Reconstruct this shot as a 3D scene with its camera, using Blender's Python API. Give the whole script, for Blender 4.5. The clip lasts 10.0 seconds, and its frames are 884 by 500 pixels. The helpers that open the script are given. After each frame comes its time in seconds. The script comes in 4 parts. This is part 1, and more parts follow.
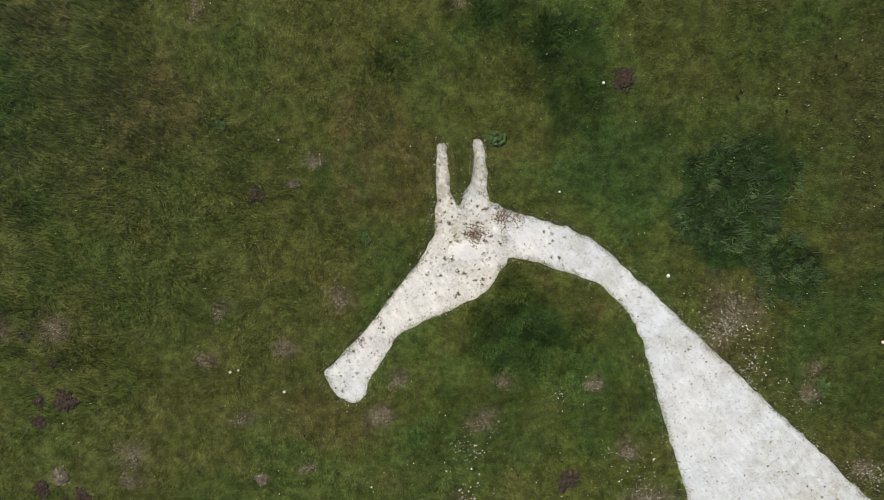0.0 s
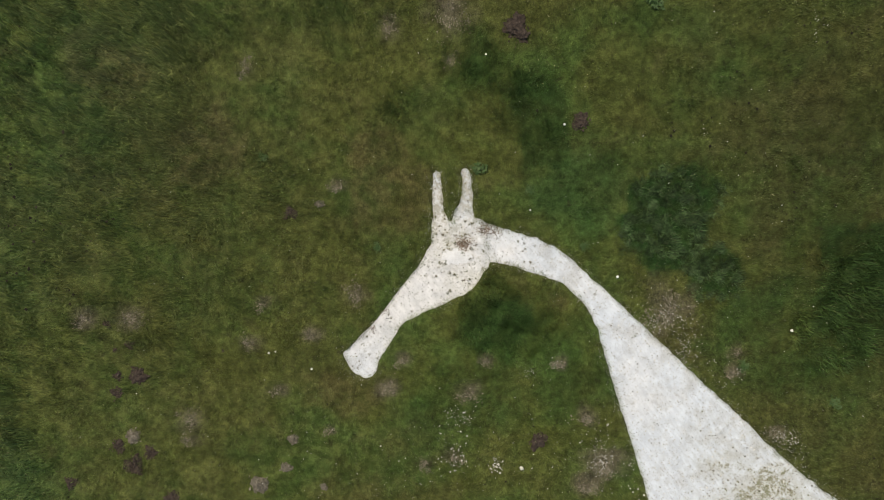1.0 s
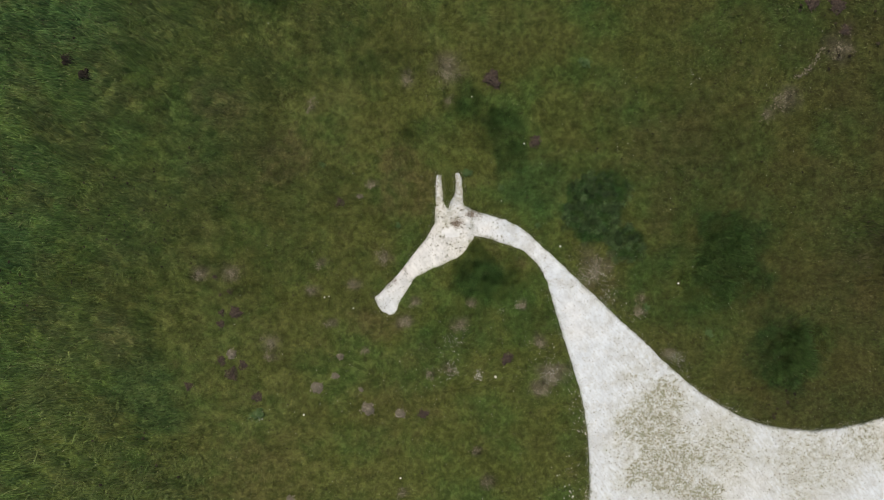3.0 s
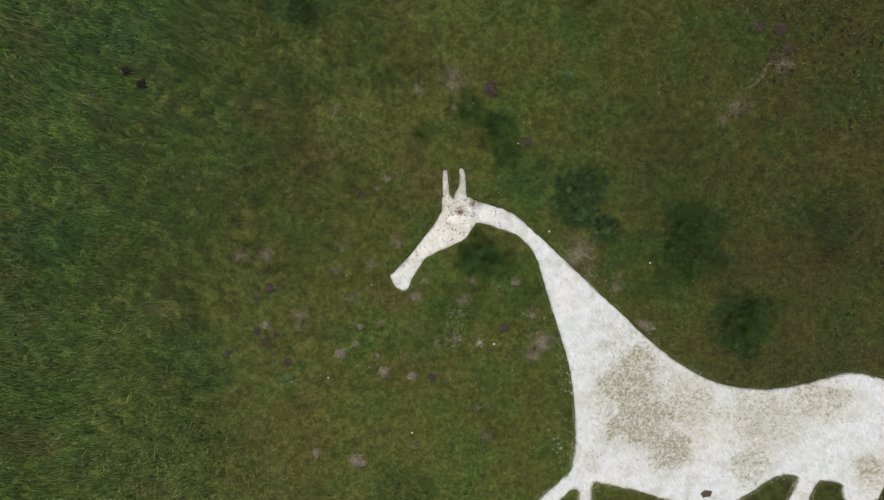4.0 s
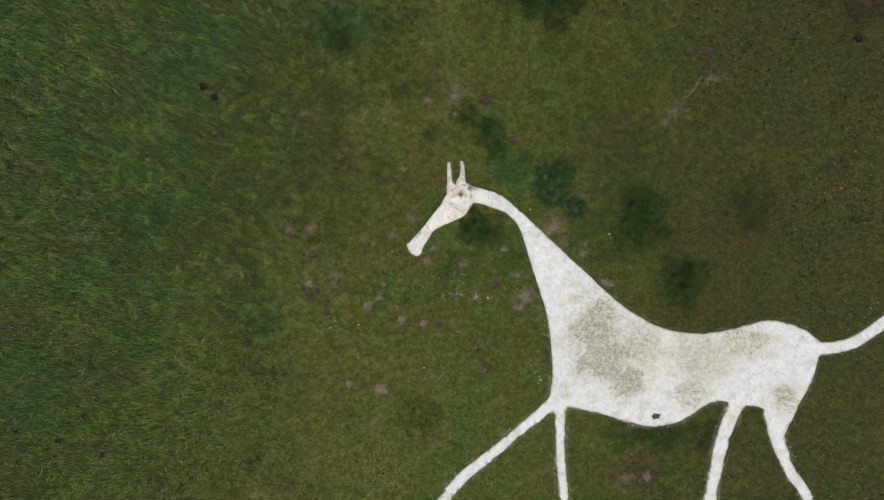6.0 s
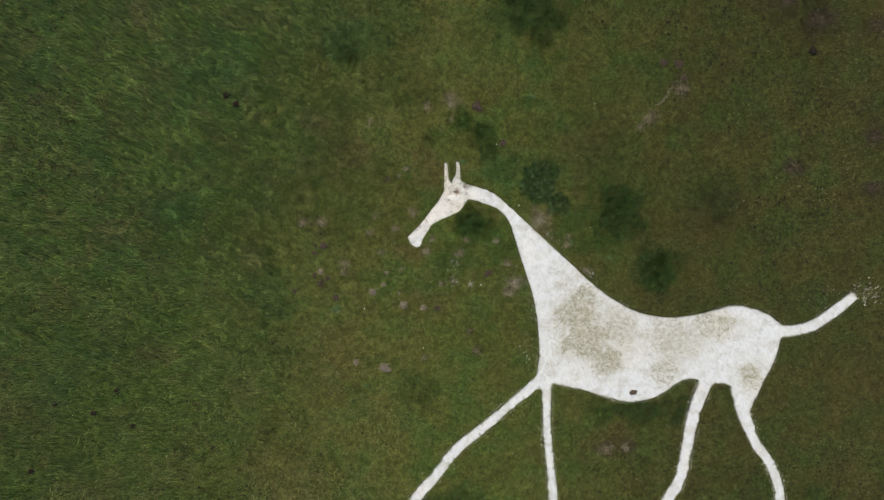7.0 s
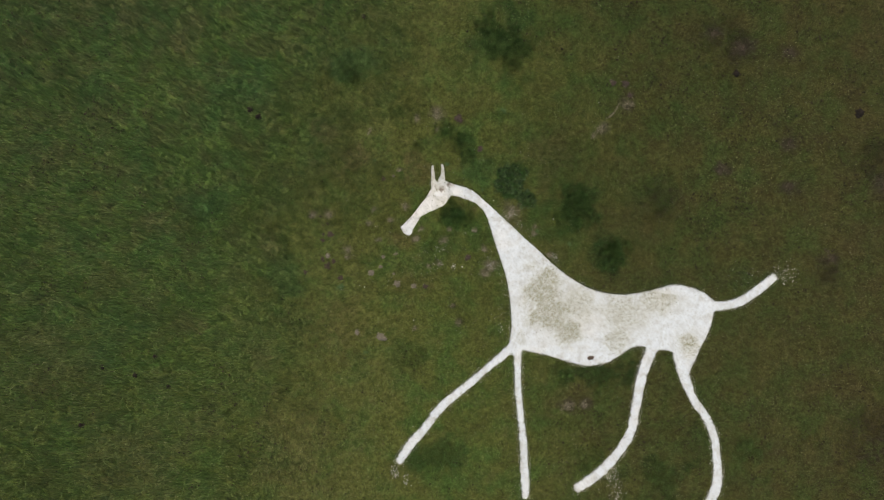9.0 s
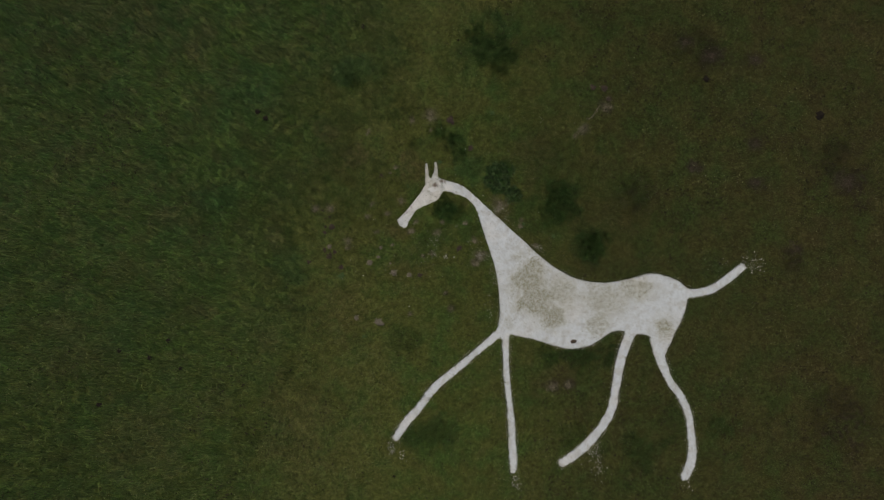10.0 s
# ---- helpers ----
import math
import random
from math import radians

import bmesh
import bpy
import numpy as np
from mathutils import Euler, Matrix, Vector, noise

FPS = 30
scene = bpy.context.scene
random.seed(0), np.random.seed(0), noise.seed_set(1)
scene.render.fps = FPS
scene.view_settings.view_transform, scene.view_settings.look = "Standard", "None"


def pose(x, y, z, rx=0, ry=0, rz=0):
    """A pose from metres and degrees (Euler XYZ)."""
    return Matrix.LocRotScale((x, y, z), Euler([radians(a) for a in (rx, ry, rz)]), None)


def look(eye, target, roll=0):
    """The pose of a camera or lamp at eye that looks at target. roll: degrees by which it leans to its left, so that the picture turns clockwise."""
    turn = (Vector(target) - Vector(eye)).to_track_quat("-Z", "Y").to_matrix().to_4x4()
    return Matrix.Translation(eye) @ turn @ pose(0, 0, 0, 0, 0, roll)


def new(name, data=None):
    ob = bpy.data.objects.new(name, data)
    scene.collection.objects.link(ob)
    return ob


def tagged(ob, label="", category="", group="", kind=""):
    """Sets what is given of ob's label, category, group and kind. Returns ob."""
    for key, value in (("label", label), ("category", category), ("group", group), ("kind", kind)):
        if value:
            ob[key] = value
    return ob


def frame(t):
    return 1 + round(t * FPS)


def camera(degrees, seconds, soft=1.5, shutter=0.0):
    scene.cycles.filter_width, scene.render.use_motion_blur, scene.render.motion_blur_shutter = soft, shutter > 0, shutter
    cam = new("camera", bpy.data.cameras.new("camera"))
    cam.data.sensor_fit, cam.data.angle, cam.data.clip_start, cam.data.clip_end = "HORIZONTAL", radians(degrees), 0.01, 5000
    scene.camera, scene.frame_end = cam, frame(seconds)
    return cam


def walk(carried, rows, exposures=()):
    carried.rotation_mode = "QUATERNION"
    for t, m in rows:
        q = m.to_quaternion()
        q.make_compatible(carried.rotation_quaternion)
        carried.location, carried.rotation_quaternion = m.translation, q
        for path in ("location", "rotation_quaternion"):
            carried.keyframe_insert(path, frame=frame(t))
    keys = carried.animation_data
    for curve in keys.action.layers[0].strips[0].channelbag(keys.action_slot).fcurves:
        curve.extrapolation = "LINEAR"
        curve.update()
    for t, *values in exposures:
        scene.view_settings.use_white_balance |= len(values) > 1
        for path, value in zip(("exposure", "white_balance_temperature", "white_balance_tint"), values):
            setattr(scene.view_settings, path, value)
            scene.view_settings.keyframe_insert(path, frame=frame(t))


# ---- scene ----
LENS = 72
cam = camera(LENS, 10.0, soft=0.75, shutter=0.25)
PATH = [
    (0, pose(-1.364, 6.277, 12.56, -5.1, -0.953, -0.148)),
    (0.5, pose(-1.356, 6.401, 14.116, -4.68, -1.078, -0.187)),
    (1, pose(-1.128, 6.511, 15.83, -4.318, -0.36, -0.155)),
    (1.5, pose(-0.936, 6.9, 17.614, -5.362, 0.14, -0.165)),
    (2, pose(-0.956, 6.68, 19.695, -4.709, 0.047, -0.041)),
    (2.5, pose(-1.005, 6.405, 21.612, -4.297, -0.109, 0.031)),
    (4, pose(-1.984, 5.07, 27.478, -2.737, -1.429, 0.021)),
    (4.5, pose(-2.285, 4.61, 29.445, -2.428, -1.624, -0.096)),
    (5, pose(-2.366, 4.181, 31.4, -2.207, -1.467, -0.201)),
    (5.5, pose(-2.463, 3.812, 33.349, -2.084, -1.429, -0.227)),
    (7, pose(-2.283, 2.45, 39.307, -1.036, -1.24, -0.227)),
    (7.5, pose(-2.227, 1.795, 41.245, -0.389, -1.325, -0.206)),
    (8, pose(-2.029, 1.186, 43.156, 0.158, -1.325, -0.245)),
    (8.5, pose(-1.857, 0.607, 45.081, 0.588, -1.404, -0.264)),
    (9, pose(-1.786, -0.0, 46.982, 0.969, -1.602, -0.27)),
    (9.5, pose(-1.801, -0.746, 48.845, 1.437, -1.843, -0.316)),
    (10, pose(-1.618, -1.739, 50.649, 2.058, -1.915, -0.345)),
]
BASE, KELVIN, TINT = 0.95, 7300, 8
FADE = [(t, BASE + drop, KELVIN, TINT) for t, drop in ((0, 0.0), (9.0, 0.0), (9.5, -0.26), (9.75, -0.50), (10, -0.9))]
walk(cam, PATH, FADE)

# ---- daylight under an overcast sky ----
world = bpy.data.worlds.new("overcast_sky")
scene.world = world
world.use_nodes = True
wn = world.node_tree
sky = wn.nodes.new("ShaderNodeTexSky")
sky.sky_type, sky.sun_disc = "NISHITA", False
sky.sun_elevation, sky.sun_rotation = radians(52), radians(-35)
wn.links.new(sky.outputs[0], wn.nodes["Background"].inputs[0])
wn.nodes["Background"].inputs[1].default_value = 0.06
sun = new("sun", bpy.data.lights.new("sun", "SUN"))
sun.data.energy, sun.data.angle, sun.data.color = 1.5, radians(14), (1.0, 0.94, 0.84)
az, el = radians(-35), radians(52)
sun.matrix_world = look((40 * math.sin(az) * math.cos(el), 40 * math.cos(az) * math.cos(el), 40 * math.sin(el)), (0, 0, 0))

rng = np.random.default_rng(7)


# ---- value noise on arrays ----
def vnoise(x, y, scale, seed=0):
    x, y = np.asarray(x, float), np.asarray(y, float)
    turn = 0.6 + seed * 0.9
    x, y = (math.cos(turn) * x - math.sin(turn) * y) * scale + seed * 17.3, (math.sin(turn) * x + math.cos(turn) * y) * scale - seed * 9.1
    xi, yi = np.floor(x), np.floor(y)
    fx, fy = x - xi, y - yi
    fx, fy = fx * fx * (3 - 2 * fx), fy * fy * (3 - 2 * fy)

    def lattice(a, b):
        v = np.sin(a * 127.1 + b * 311.7 + seed * 74.7) * 43758.5453
        return v - np.floor(v)
    low = lattice(xi, yi) * (1 - fx) + lattice(xi + 1, yi) * fx
    high = lattice(xi, yi + 1) * (1 - fx) + lattice(xi + 1, yi + 1) * fx
    return low * (1 - fy) + high * fy


def fnoise(x, y, scale, seed=0):
    return (vnoise(x, y, scale, seed) + 0.5 * vnoise(x, y, scale * 2.1, seed + 1) + 0.25 * vnoise(x, y, scale * 4.3, seed + 2)) / 1.75


def smooth(a, b, v):
    t = np.clip((np.asarray(v, float) - a) / (b - a), 0, 1)
    return t * t * (3 - 2 * t)


# ---- materials ----
class Nodes:
    """A short hand for node trees."""

    def __init__(self, name):
        self.mat = bpy.data.materials.new(name)
        self.mat.use_nodes = True
        self.tree = self.mat.node_tree
        self.bsdf = self.tree.nodes["Principled BSDF"]
        self.geo = self.add("ShaderNodeNewGeometry")
        self.pos = self.geo.outputs["Position"]

    def add(self, kind):
        return self.tree.nodes.new(kind)

    def put(self, socket, value):
        if isinstance(value, bpy.types.NodeSocket):
            self.tree.links.new(value, socket)
        elif isinstance(value, tuple):
            socket.default_value = (*value, 1.0) if len(socket.default_value) == 4 else value
        else:
            socket.default_value = value

    def noise(self, scale, detail=3.0, rough=0.55, at=None, shift=0.0, squash=None, tilt=0.0):
        n = self.add("ShaderNodeTexNoise")
        n.inputs["Scale"].default_value, n.inputs["Detail"].default_value, n.inputs["Roughness"].default_value = scale, detail, rough
        m = self.add("ShaderNodeMapping")
        m.inputs["Location"].default_value = (shift, shift * 0.7, 0)
        if squash:
            m.inputs["Scale"].default_value = squash
        if tilt:
            turned = self.add("ShaderNodeMapping")
            turned.inputs["Rotation"].default_value = (0, 0, radians(tilt))
            self.put(turned.inputs["Vector"], self.pos)
            at = turned.outputs[0]
        self.put(m.inputs["Vector"], at or self.pos)
        self.put(n.inputs["Vector"], m.outputs[0])
        return n.outputs["Fac"]

    def zones(self, name):
        a, parts = self.add("ShaderNodeAttribute"), self.add("ShaderNodeSeparateColor")
        a.attribute_name = name
        self.put(parts.inputs[0], a.outputs["Color"])
        return (*parts.outputs[:3], a.outputs["Alpha"])

    def math(self, op, a, b=0.0, clamp=False):
        n = self.add("ShaderNodeMath")
        n.operation, n.use_clamp = op, clamp
        self.put(n.inputs[0], a)
        self.put(n.inputs[1], b)
        return n.outputs[0]

    def ramp(self, v, a, b, lo=0.0, hi=1.0):
        n = self.add("ShaderNodeMapRange")
        n.interpolation_type = "SMOOTHSTEP"
        for k, s in zip((0, 1, 2, 3, 4), (v, a, b, lo, hi)):
            self.put(n.inputs[k], s)
        return n.outputs[0]

    def mix(self, f, a, b, how="MIX"):
        n = self.add("ShaderNodeMix")
        n.data_type, n.blend_type = "RGBA", how
        self.put(n.inputs[0], f)
        self.put(n.inputs[6], a)
        self.put(n.inputs[7], b)
        return n.outputs[2]

    def scale(self, colour, f):
        n = self.add("ShaderNodeVectorMath")
        n.operation = "SCALE"
        self.put(n.inputs[0], colour)
        self.put(n.inputs["Scale"], f)
        return n.outputs[0]

    def bump(self, height, strength, distance):
        n = self.add("ShaderNodeBump")
        n.inputs["Strength"].default_value, n.inputs["Distance"].default_value = strength, distance
        self.put(n.inputs["Height"], height)
        self.put(self.bsdf.inputs["Normal"], n.outputs[0])

    def done(self, colour, rough=0.9, spec=0.2):
        self.put(self.bsdf.inputs["Base Color"], colour)
        self.put(self.bsdf.inputs["Roughness"], rough)
        self.bsdf.inputs["Specular IOR Level"].default_value = spec
        return self.mat


def spots(n, places, mottle, wobble=1.4, soft=(0.4, 1.2)):
    """Where a place lies within one of several uneven ovals (x, y, half width, half height, weight)."""
    field = 0.0
    for sx, sy, rx, ry, w in places:
        v = n.add("ShaderNodeMapping")
        v.inputs["Location"].default_value, v.inputs["Scale"].default_value = (-sx / rx, -sy / ry, 0), (1 / rx, 1 / ry, 0)
        n.put(v.inputs["Vector"], n.pos)
        d = n.add("ShaderNodeVectorMath")
        d.operation = "LENGTH"
        n.put(d.inputs[0], v.outputs[0])
        field = n.math("MAXIMUM", n.ramp(n.math("ADD", d.outputs["Value"], n.math("MULTIPLY", n.math("SUBTRACT", mottle, 0.5), wobble)), soft[0], soft[1], w, 0.0), field)
    return field


TAWNY = [(-2.8, 7.9, 0.9, 0.8, 0.9), (-2.7, 6.6, 1.1, 1.0, 0.8), (-3.3, 4.4, 0.8, 0.9, 0.6), (1.9, 4.0, 0.6, 0.7, 0.8), (-3.8, 1.35, 1.0, 0.7, 0.8), (-6.2, 10.1, 0.7, 0.5, 0.7), (8.2, 8.8, 2.4, 1.8, 0.6), (7.4, 5.6, 0.8, 1.4, 0.5), (9.0, -10.6, 2.0, 1.4, 0.6), (-3.2, -1.3, 3.2, 1.8, 0.5), (-8.4, -6.0, 2.6, 3.4, 0.5), (14.8, 2.5, 1.5, 3.0, 0.4), (5.2, 3.0, 0.9, 0.8, 0.7)]
DRY = [(-7.2, 8.1, 1.1, 1.0, 0.9), (-9.3, 9.8, 1.3, 1.0, 0.8), (-9.6, 7.0, 1.2, 0.9, 0.5), (-19.2, -5.0, 1.5, 0.9, 0.9), (-22.2, 3.2, 1.9, 1.0, 0.8), (-20.0, 17.5, 2.6, 1.7, 0.7), (-27.0, 20.0, 5.0, 2.6, 0.7), (-13.6, 1.2, 0.7, 1.1, 0.8), (-30.0, 8.0, 2.5, 1.5, 0.6), (-18.0, -12.0, 2.2, 1.4, 0.5), (-14.0, -7.5, 1.6, 1.0, 0.6), (-24.0, -15.0, 5.0, 4.0, 0.6), (-12.0, -14.0, 3.0, 4.0, 0.5), (-30.0, -8.0, 4.0, 3.0, 0.6)]
RANK = [(4.95, 6.15, 1.35, 1.35, 1.0), (6.1, 4.75, 0.8, 0.8, 0.9)]
VERDANT = [(-0.25, 10.0, 0.9, 1.0, 0.7), (0.85, 9.2, 1.0, 0.8, 0.9), (1.55, 8.1, 0.8, 0.8, 0.8), (2.4, 7.2, 1.4, 1.2, 0.4), (0.7, 3.5, 1.6, 1.0, 1.0), (9.8, 4.0, 2.3, 1.9, 0.85), (12.8, 0.4, 1.6, 1.3, 0.95), (4.4, 17.2, 2.8, 2.8, 0.85), (-1.3, -15.0, 2.6, 1.7, 0.8), (11.1, -8.8, 3.9, 1.0, 0.9), (16.5, -16.9, 2.2, 1.6, 0.7), (-2.8, -7.6, 2.0, 1.4, 0.4)]
DEEP = [(-2.1, 4.7, 0.8, 0.7, 0.7), (-0.1, 1.1, 2.0, 1.3, 1.0), (2.3, 1.5, 1.4, 1.3, 0.9), (8.6, 8.0, 2.6, 3.4, 0.6), (13.6, 19.0, 1.8, 1.4, 0.7), (19.5, -14.1, 2.6, 2.6, 0.5), (-0.7, -10.4, 1.8, 1.7, 0.5), (7.4, 19.0, 2.2, 1.8, 0.5), (7.8, 2.8, 1.8, 2.0, 0.9), (23.5, -15.0, 1.4, 1.2, 0.7), (16.3, 4.7, 1.8, 1.4, 0.5), (2.6, -1.2, 1.2, 1.4, 0.5)]
TEALS = [(-7.6, 15.3, 2.4, 1.5, 0.9), (-11.0, 9.0, 1.8, 2.6, 0.35), (-18.5, 4.5, 2.4, 1.6, 0.8), (-12.5, -1.5, 1.2, 2.0, 0.6), (-16.0, 13.5, 3.0, 2.0, 0.7), (-26.0, -6.0, 2.5, 3.0, 0.5), (2.6, 6.6, 1.7, 1.0, 0.5), (23.5, -1.9, 1.8, 1.0, 0.5)]
HEATHER = [(21.0, 17.6, 2.2, 1.5, 0.6), (23.3, 16.5, 1.6, 1.2, 0.8), (26.8, 16.1, 1.4, 1.0, 0.7), (34.3, -15.2, 2.6, 3.0, 0.9), (35.5, 5.8, 1.6, 3.2, 0.9), (26.6, 5.5, 1.3, 0.9, 0.7), (17.2, 4.7, 2.2, 1.1, 0.4), (25.0, -15.0, 1.6, 1.0, 0.5), (29.9, -0.4, 1.4, 1.0, 0.7), (26.9, 9.0, 0.9, 1.4, 0.5), (21.3, 6.9, 0.9, 0.7, 0.5)]
BARE = [(-3.80, 6.93, 0.20), (-6.06, 9.99, 0.30), (-9.15, 3.54, 0.32), (-10.4, 3.5, 0.25), (-5.83, 3.88, 0.18), (-6.16, 2.84, 0.22), (-5.40, 1.57, 0.21), (-7.70, 0.85, 0.38), (-7.80, 0.22, 0.17), (-2.12, 2.36, 0.24), (-2.46, 1.66, 0.24), (-4.03, 0.49, 0.18), (-3.32, 4.14, 0.36), (-4.51, 3.07, 0.20), (-0.36, 1.51, 0.30), (0.10, 2.36, 0.17), (2.02, 2.26, 0.20), (2.78, 0.80, 0.28), (6.72, 2.56, 0.20), (6.63, 2.01, 0.16), (7.88, 0.37, 0.25), (-0.88, 11.13, 0.48), (-2.42, 10.99, 0.32), (-0.77, 10.15, 0.25), (11.97, 10.28, 0.48), (11.34, 9.66, 0.26), (14.13, 12.1, 0.42), (3.26, -0.43, 0.38), (2.80, -1.11, 0.33), (4.80, 3.62, 0.62)]
BARE_FAR = [(9.26, -11.37, 0.50), (10.5, -11.2, 0.42), (0.28, -3.53, 0.20), (0.78, -4.88, 0.24), (-2.63, -5.27, 0.20), (21.0, 17.7, 0.50), (23.2, 16.6, 0.60), (27.0, 16.2, 0.45), (26.6, 5.6, 0.55), (26.9, 9.0, 0.45), (34.7, 5.6, 0.9), (21.3, 7.0, 0.45), (30.0, 0.1, 0.55), (14.3, 12.8, 0.30), (-0.70, -0.28, 0.25), (-1.52, -0.45, 0.18)]
ZX, ZY = np.meshgrid(np.arange(-48, 48, 0.1), np.arange(-34, 34, 0.1))
WOBBLE, RIPPLE = fnoise(ZX, ZY, 0.7, 61) - 0.5, fnoise(ZX, ZY, 2.6, 64) - 0.5


def zone(places, wobble=1.8, soft=(0.4, 1.2)):
    """A map of several uneven ovals (x, y, half width, half height, weight)."""
    field = np.zeros(ZX.shape, np.float32)
    for sx, sy, rx, ry, w in places:
        i0, i1 = int((sx - 2.4 * rx + 48) / 0.1), int((sx + 2.4 * rx + 48) / 0.1)
        j0, j1 = int((sy - 2.4 * ry + 34) / 0.1), int((sy + 2.4 * ry + 34) / 0.1)
        win = (slice(max(j0, 0), max(j1, 0)), slice(max(i0, 0), max(i1, 0)))
        d = np.hypot((ZX[win] - sx) / rx, (ZY[win] - sy) / ry) + wobble * (WOBBLE[win] + 0.5 * RIPPLE[win])
        field[win] = np.maximum(field[win], w * (1 - smooth(*soft, d)))
    return field


ZONES = {
    "zone_growth": np.stack([zone(TAWNY), np.maximum(zone(VERDANT, 1.6, (0.5, 1.15)), 1.15 * zone(RANK, 1.0, (0.75, 1.05))), zone(DEEP), zone(TEALS)], -1),
    "zone_wear": np.stack([zone(DRY), zone(HEATHER, 1.4), zone([(bx, by, 1.35 * br, 1.1 * br, 0.85) for bx, by, br in BARE], 1.7, (0.2, 1.3)), zone([(bx, by, 1.5 * br, 1.2 * br, 0.7) for bx, by, br in BARE_FAR], 1.7, (0.2, 1.3))], -1)}


def zoned(me, x, y, domain="FACE"):
    """Give a mesh the meadow's zones at the places (x, y) of its faces or points."""
    i, j = np.clip(((x + 48) / 0.1).astype(int), 0, ZX.shape[1] - 1), np.clip(((y + 34) / 0.1).astype(int), 0, ZX.shape[0] - 1)
    for name, field in ZONES.items():
        me.attributes.new(name, "FLOAT_COLOR", domain).data.foreach_set("color", np.ascontiguousarray(field[j, i], np.float32).ravel())
    return me


OLIVE, GREEN, STRAW, BROWN = (0.131, 0.157, 0.038), (0.090, 0.163, 0.037), (0.215, 0.195, 0.080), (0.128, 0.104, 0.042)


def turf_colour(n):
    """The meadow's colour: greener long grass to the west, a tawny band along its edge, browner turf to the east,
    darkened there for light fall-off, lush and worn patches between.
    """
    sep = n.add("ShaderNodeSeparateXYZ")
    n.put(sep.inputs[0], n.pos)
    x, y = sep.outputs[0], sep.outputs[1]
    (tawny, verdant, deep, teals), (dry, heather, bare, bare_far) = (n.zones(name) for name in ZONES)
    big, patch, small, fine = n.noise(0.11, 3), n.noise(0.55, 5, 0.6, shift=31), n.noise(2.2, 4, shift=57), n.noise(9, 3, shift=11)
    y2 = n.math("MAXIMUM", n.math("ADD", y, 4.0), 0.0)
    edge = n.math("SUBTRACT", n.math("MULTIPLY", n.math("MULTIPLY", y2, y2), 0.0153), 11.8)
    off = n.math("ADD", n.math("SUBTRACT", edge, x), n.math("ADD", n.math("MULTIPLY", n.math("SUBTRACT", patch, 0.5), 9.0), n.math("MULTIPLY", n.math("SUBTRACT", n.noise(0.2, 3, shift=77), 0.5), 12.0)))
    west = n.math("MULTIPLY", n.ramp(off, -8.0, 9.0), n.ramp(y, -16.0, 5.0, 0.35, 1.0))
    band = n.math("MULTIPLY", n.ramp(off, -14.0, -3.0), n.ramp(off, -2.0, 7.0, 1.0, 0.0))
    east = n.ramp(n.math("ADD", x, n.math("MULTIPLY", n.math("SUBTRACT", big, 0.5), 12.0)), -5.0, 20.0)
    c = n.mix(n.ramp(n.noise(0.42, 5, 0.6, shift=63), 0.42, 0.66), OLIVE, GREEN)
    c = n.mix(n.math("MULTIPLY", west, n.ramp(n.noise(0.6, 4, shift=15), 0.32, 0.58, 0.45, 1.0)), c, (0.120, 0.200, 0.047))
    c = n.mix(n.math("MULTIPLY", west, n.ramp(n.noise(0.28, 4, shift=103), 0.48, 0.62, 0.0, 0.45)), c, (0.076, 0.168, 0.050))
    c = n.mix(n.math("MULTIPLY", west, n.ramp(n.noise(0.5, 5, 0.65, shift=109), 0.44, 0.62, 0.0, 0.65)), c, (0.162, 0.166, 0.060))
    c = n.mix(n.math("MULTIPLY", band, n.ramp(small, 0.30, 0.66, 0.18, 0.50)), c, (0.186, 0.176, 0.060))
    c = n.mix(n.math("MULTIPLY", east, 0.70), c, n.mix(n.ramp(n.noise(0.4, 5, 0.6, shift=151), 0.40, 0.60), (0.112, 0.150, 0.046), (0.158, 0.150, 0.052)))
    c = n.mix(n.math("MULTIPLY", n.ramp(n.noise(0.45, 5, 0.6, shift=7), 0.42, 0.68), n.ramp(east, 0, 1, 0.10, 0.40)), c, BROWN)
    c = n.mix(n.math("MULTIPLY", n.ramp(x, 18.0, 36.0), n.ramp(n.noise(0.35, 5, 0.65, shift=143), 0.40, 0.64, 0.08, 0.60)), c, (0.150, 0.116, 0.050))
    c = n.mix(n.ramp(n.noise(0.9, 5, 0.65, shift=83), 0.56, 0.74, 0.0, 0.35), c, STRAW)
    c = n.mix(n.math("MULTIPLY", teals, 0.60), c, (0.054, 0.140, 0.046))
    c = n.mix(n.math("MULTIPLY", dry, n.ramp(small, 0.3, 0.6, 0.25, 0.7)), c, (0.185, 0.160, 0.070))
    c = n.mix(n.math("MULTIPLY", verdant, n.ramp(small, 0.3, 0.65, 0.65, 0.90)), c, (0.036, 0.084, 0.022))
    c = n.mix(n.math("MULTIPLY", deep, n.ramp(small, 0.3, 0.65, 0.35, 0.70)), c, (0.056, 0.112, 0.028))
    c = n.mix(n.math("MULTIPLY", heather, n.ramp(small, 0.44, 0.60, 0.05, 0.85)), c, (0.062, 0.045, 0.032))
    c = n.mix(n.math("MULTIPLY", tawny, n.ramp(small, 0.3, 0.62, 0.30, 0.75)), c, (0.150, 0.122, 0.050))
    c = n.mix(bare, c, (0.205, 0.178, 0.115))
    c = n.mix(bare_far, c, (0.108, 0.086, 0.062))
    # Vignette-like light fall-off to the east is multiplied in; far west is darker too.
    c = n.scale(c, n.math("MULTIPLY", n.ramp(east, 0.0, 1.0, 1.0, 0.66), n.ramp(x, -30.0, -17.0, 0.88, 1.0)))
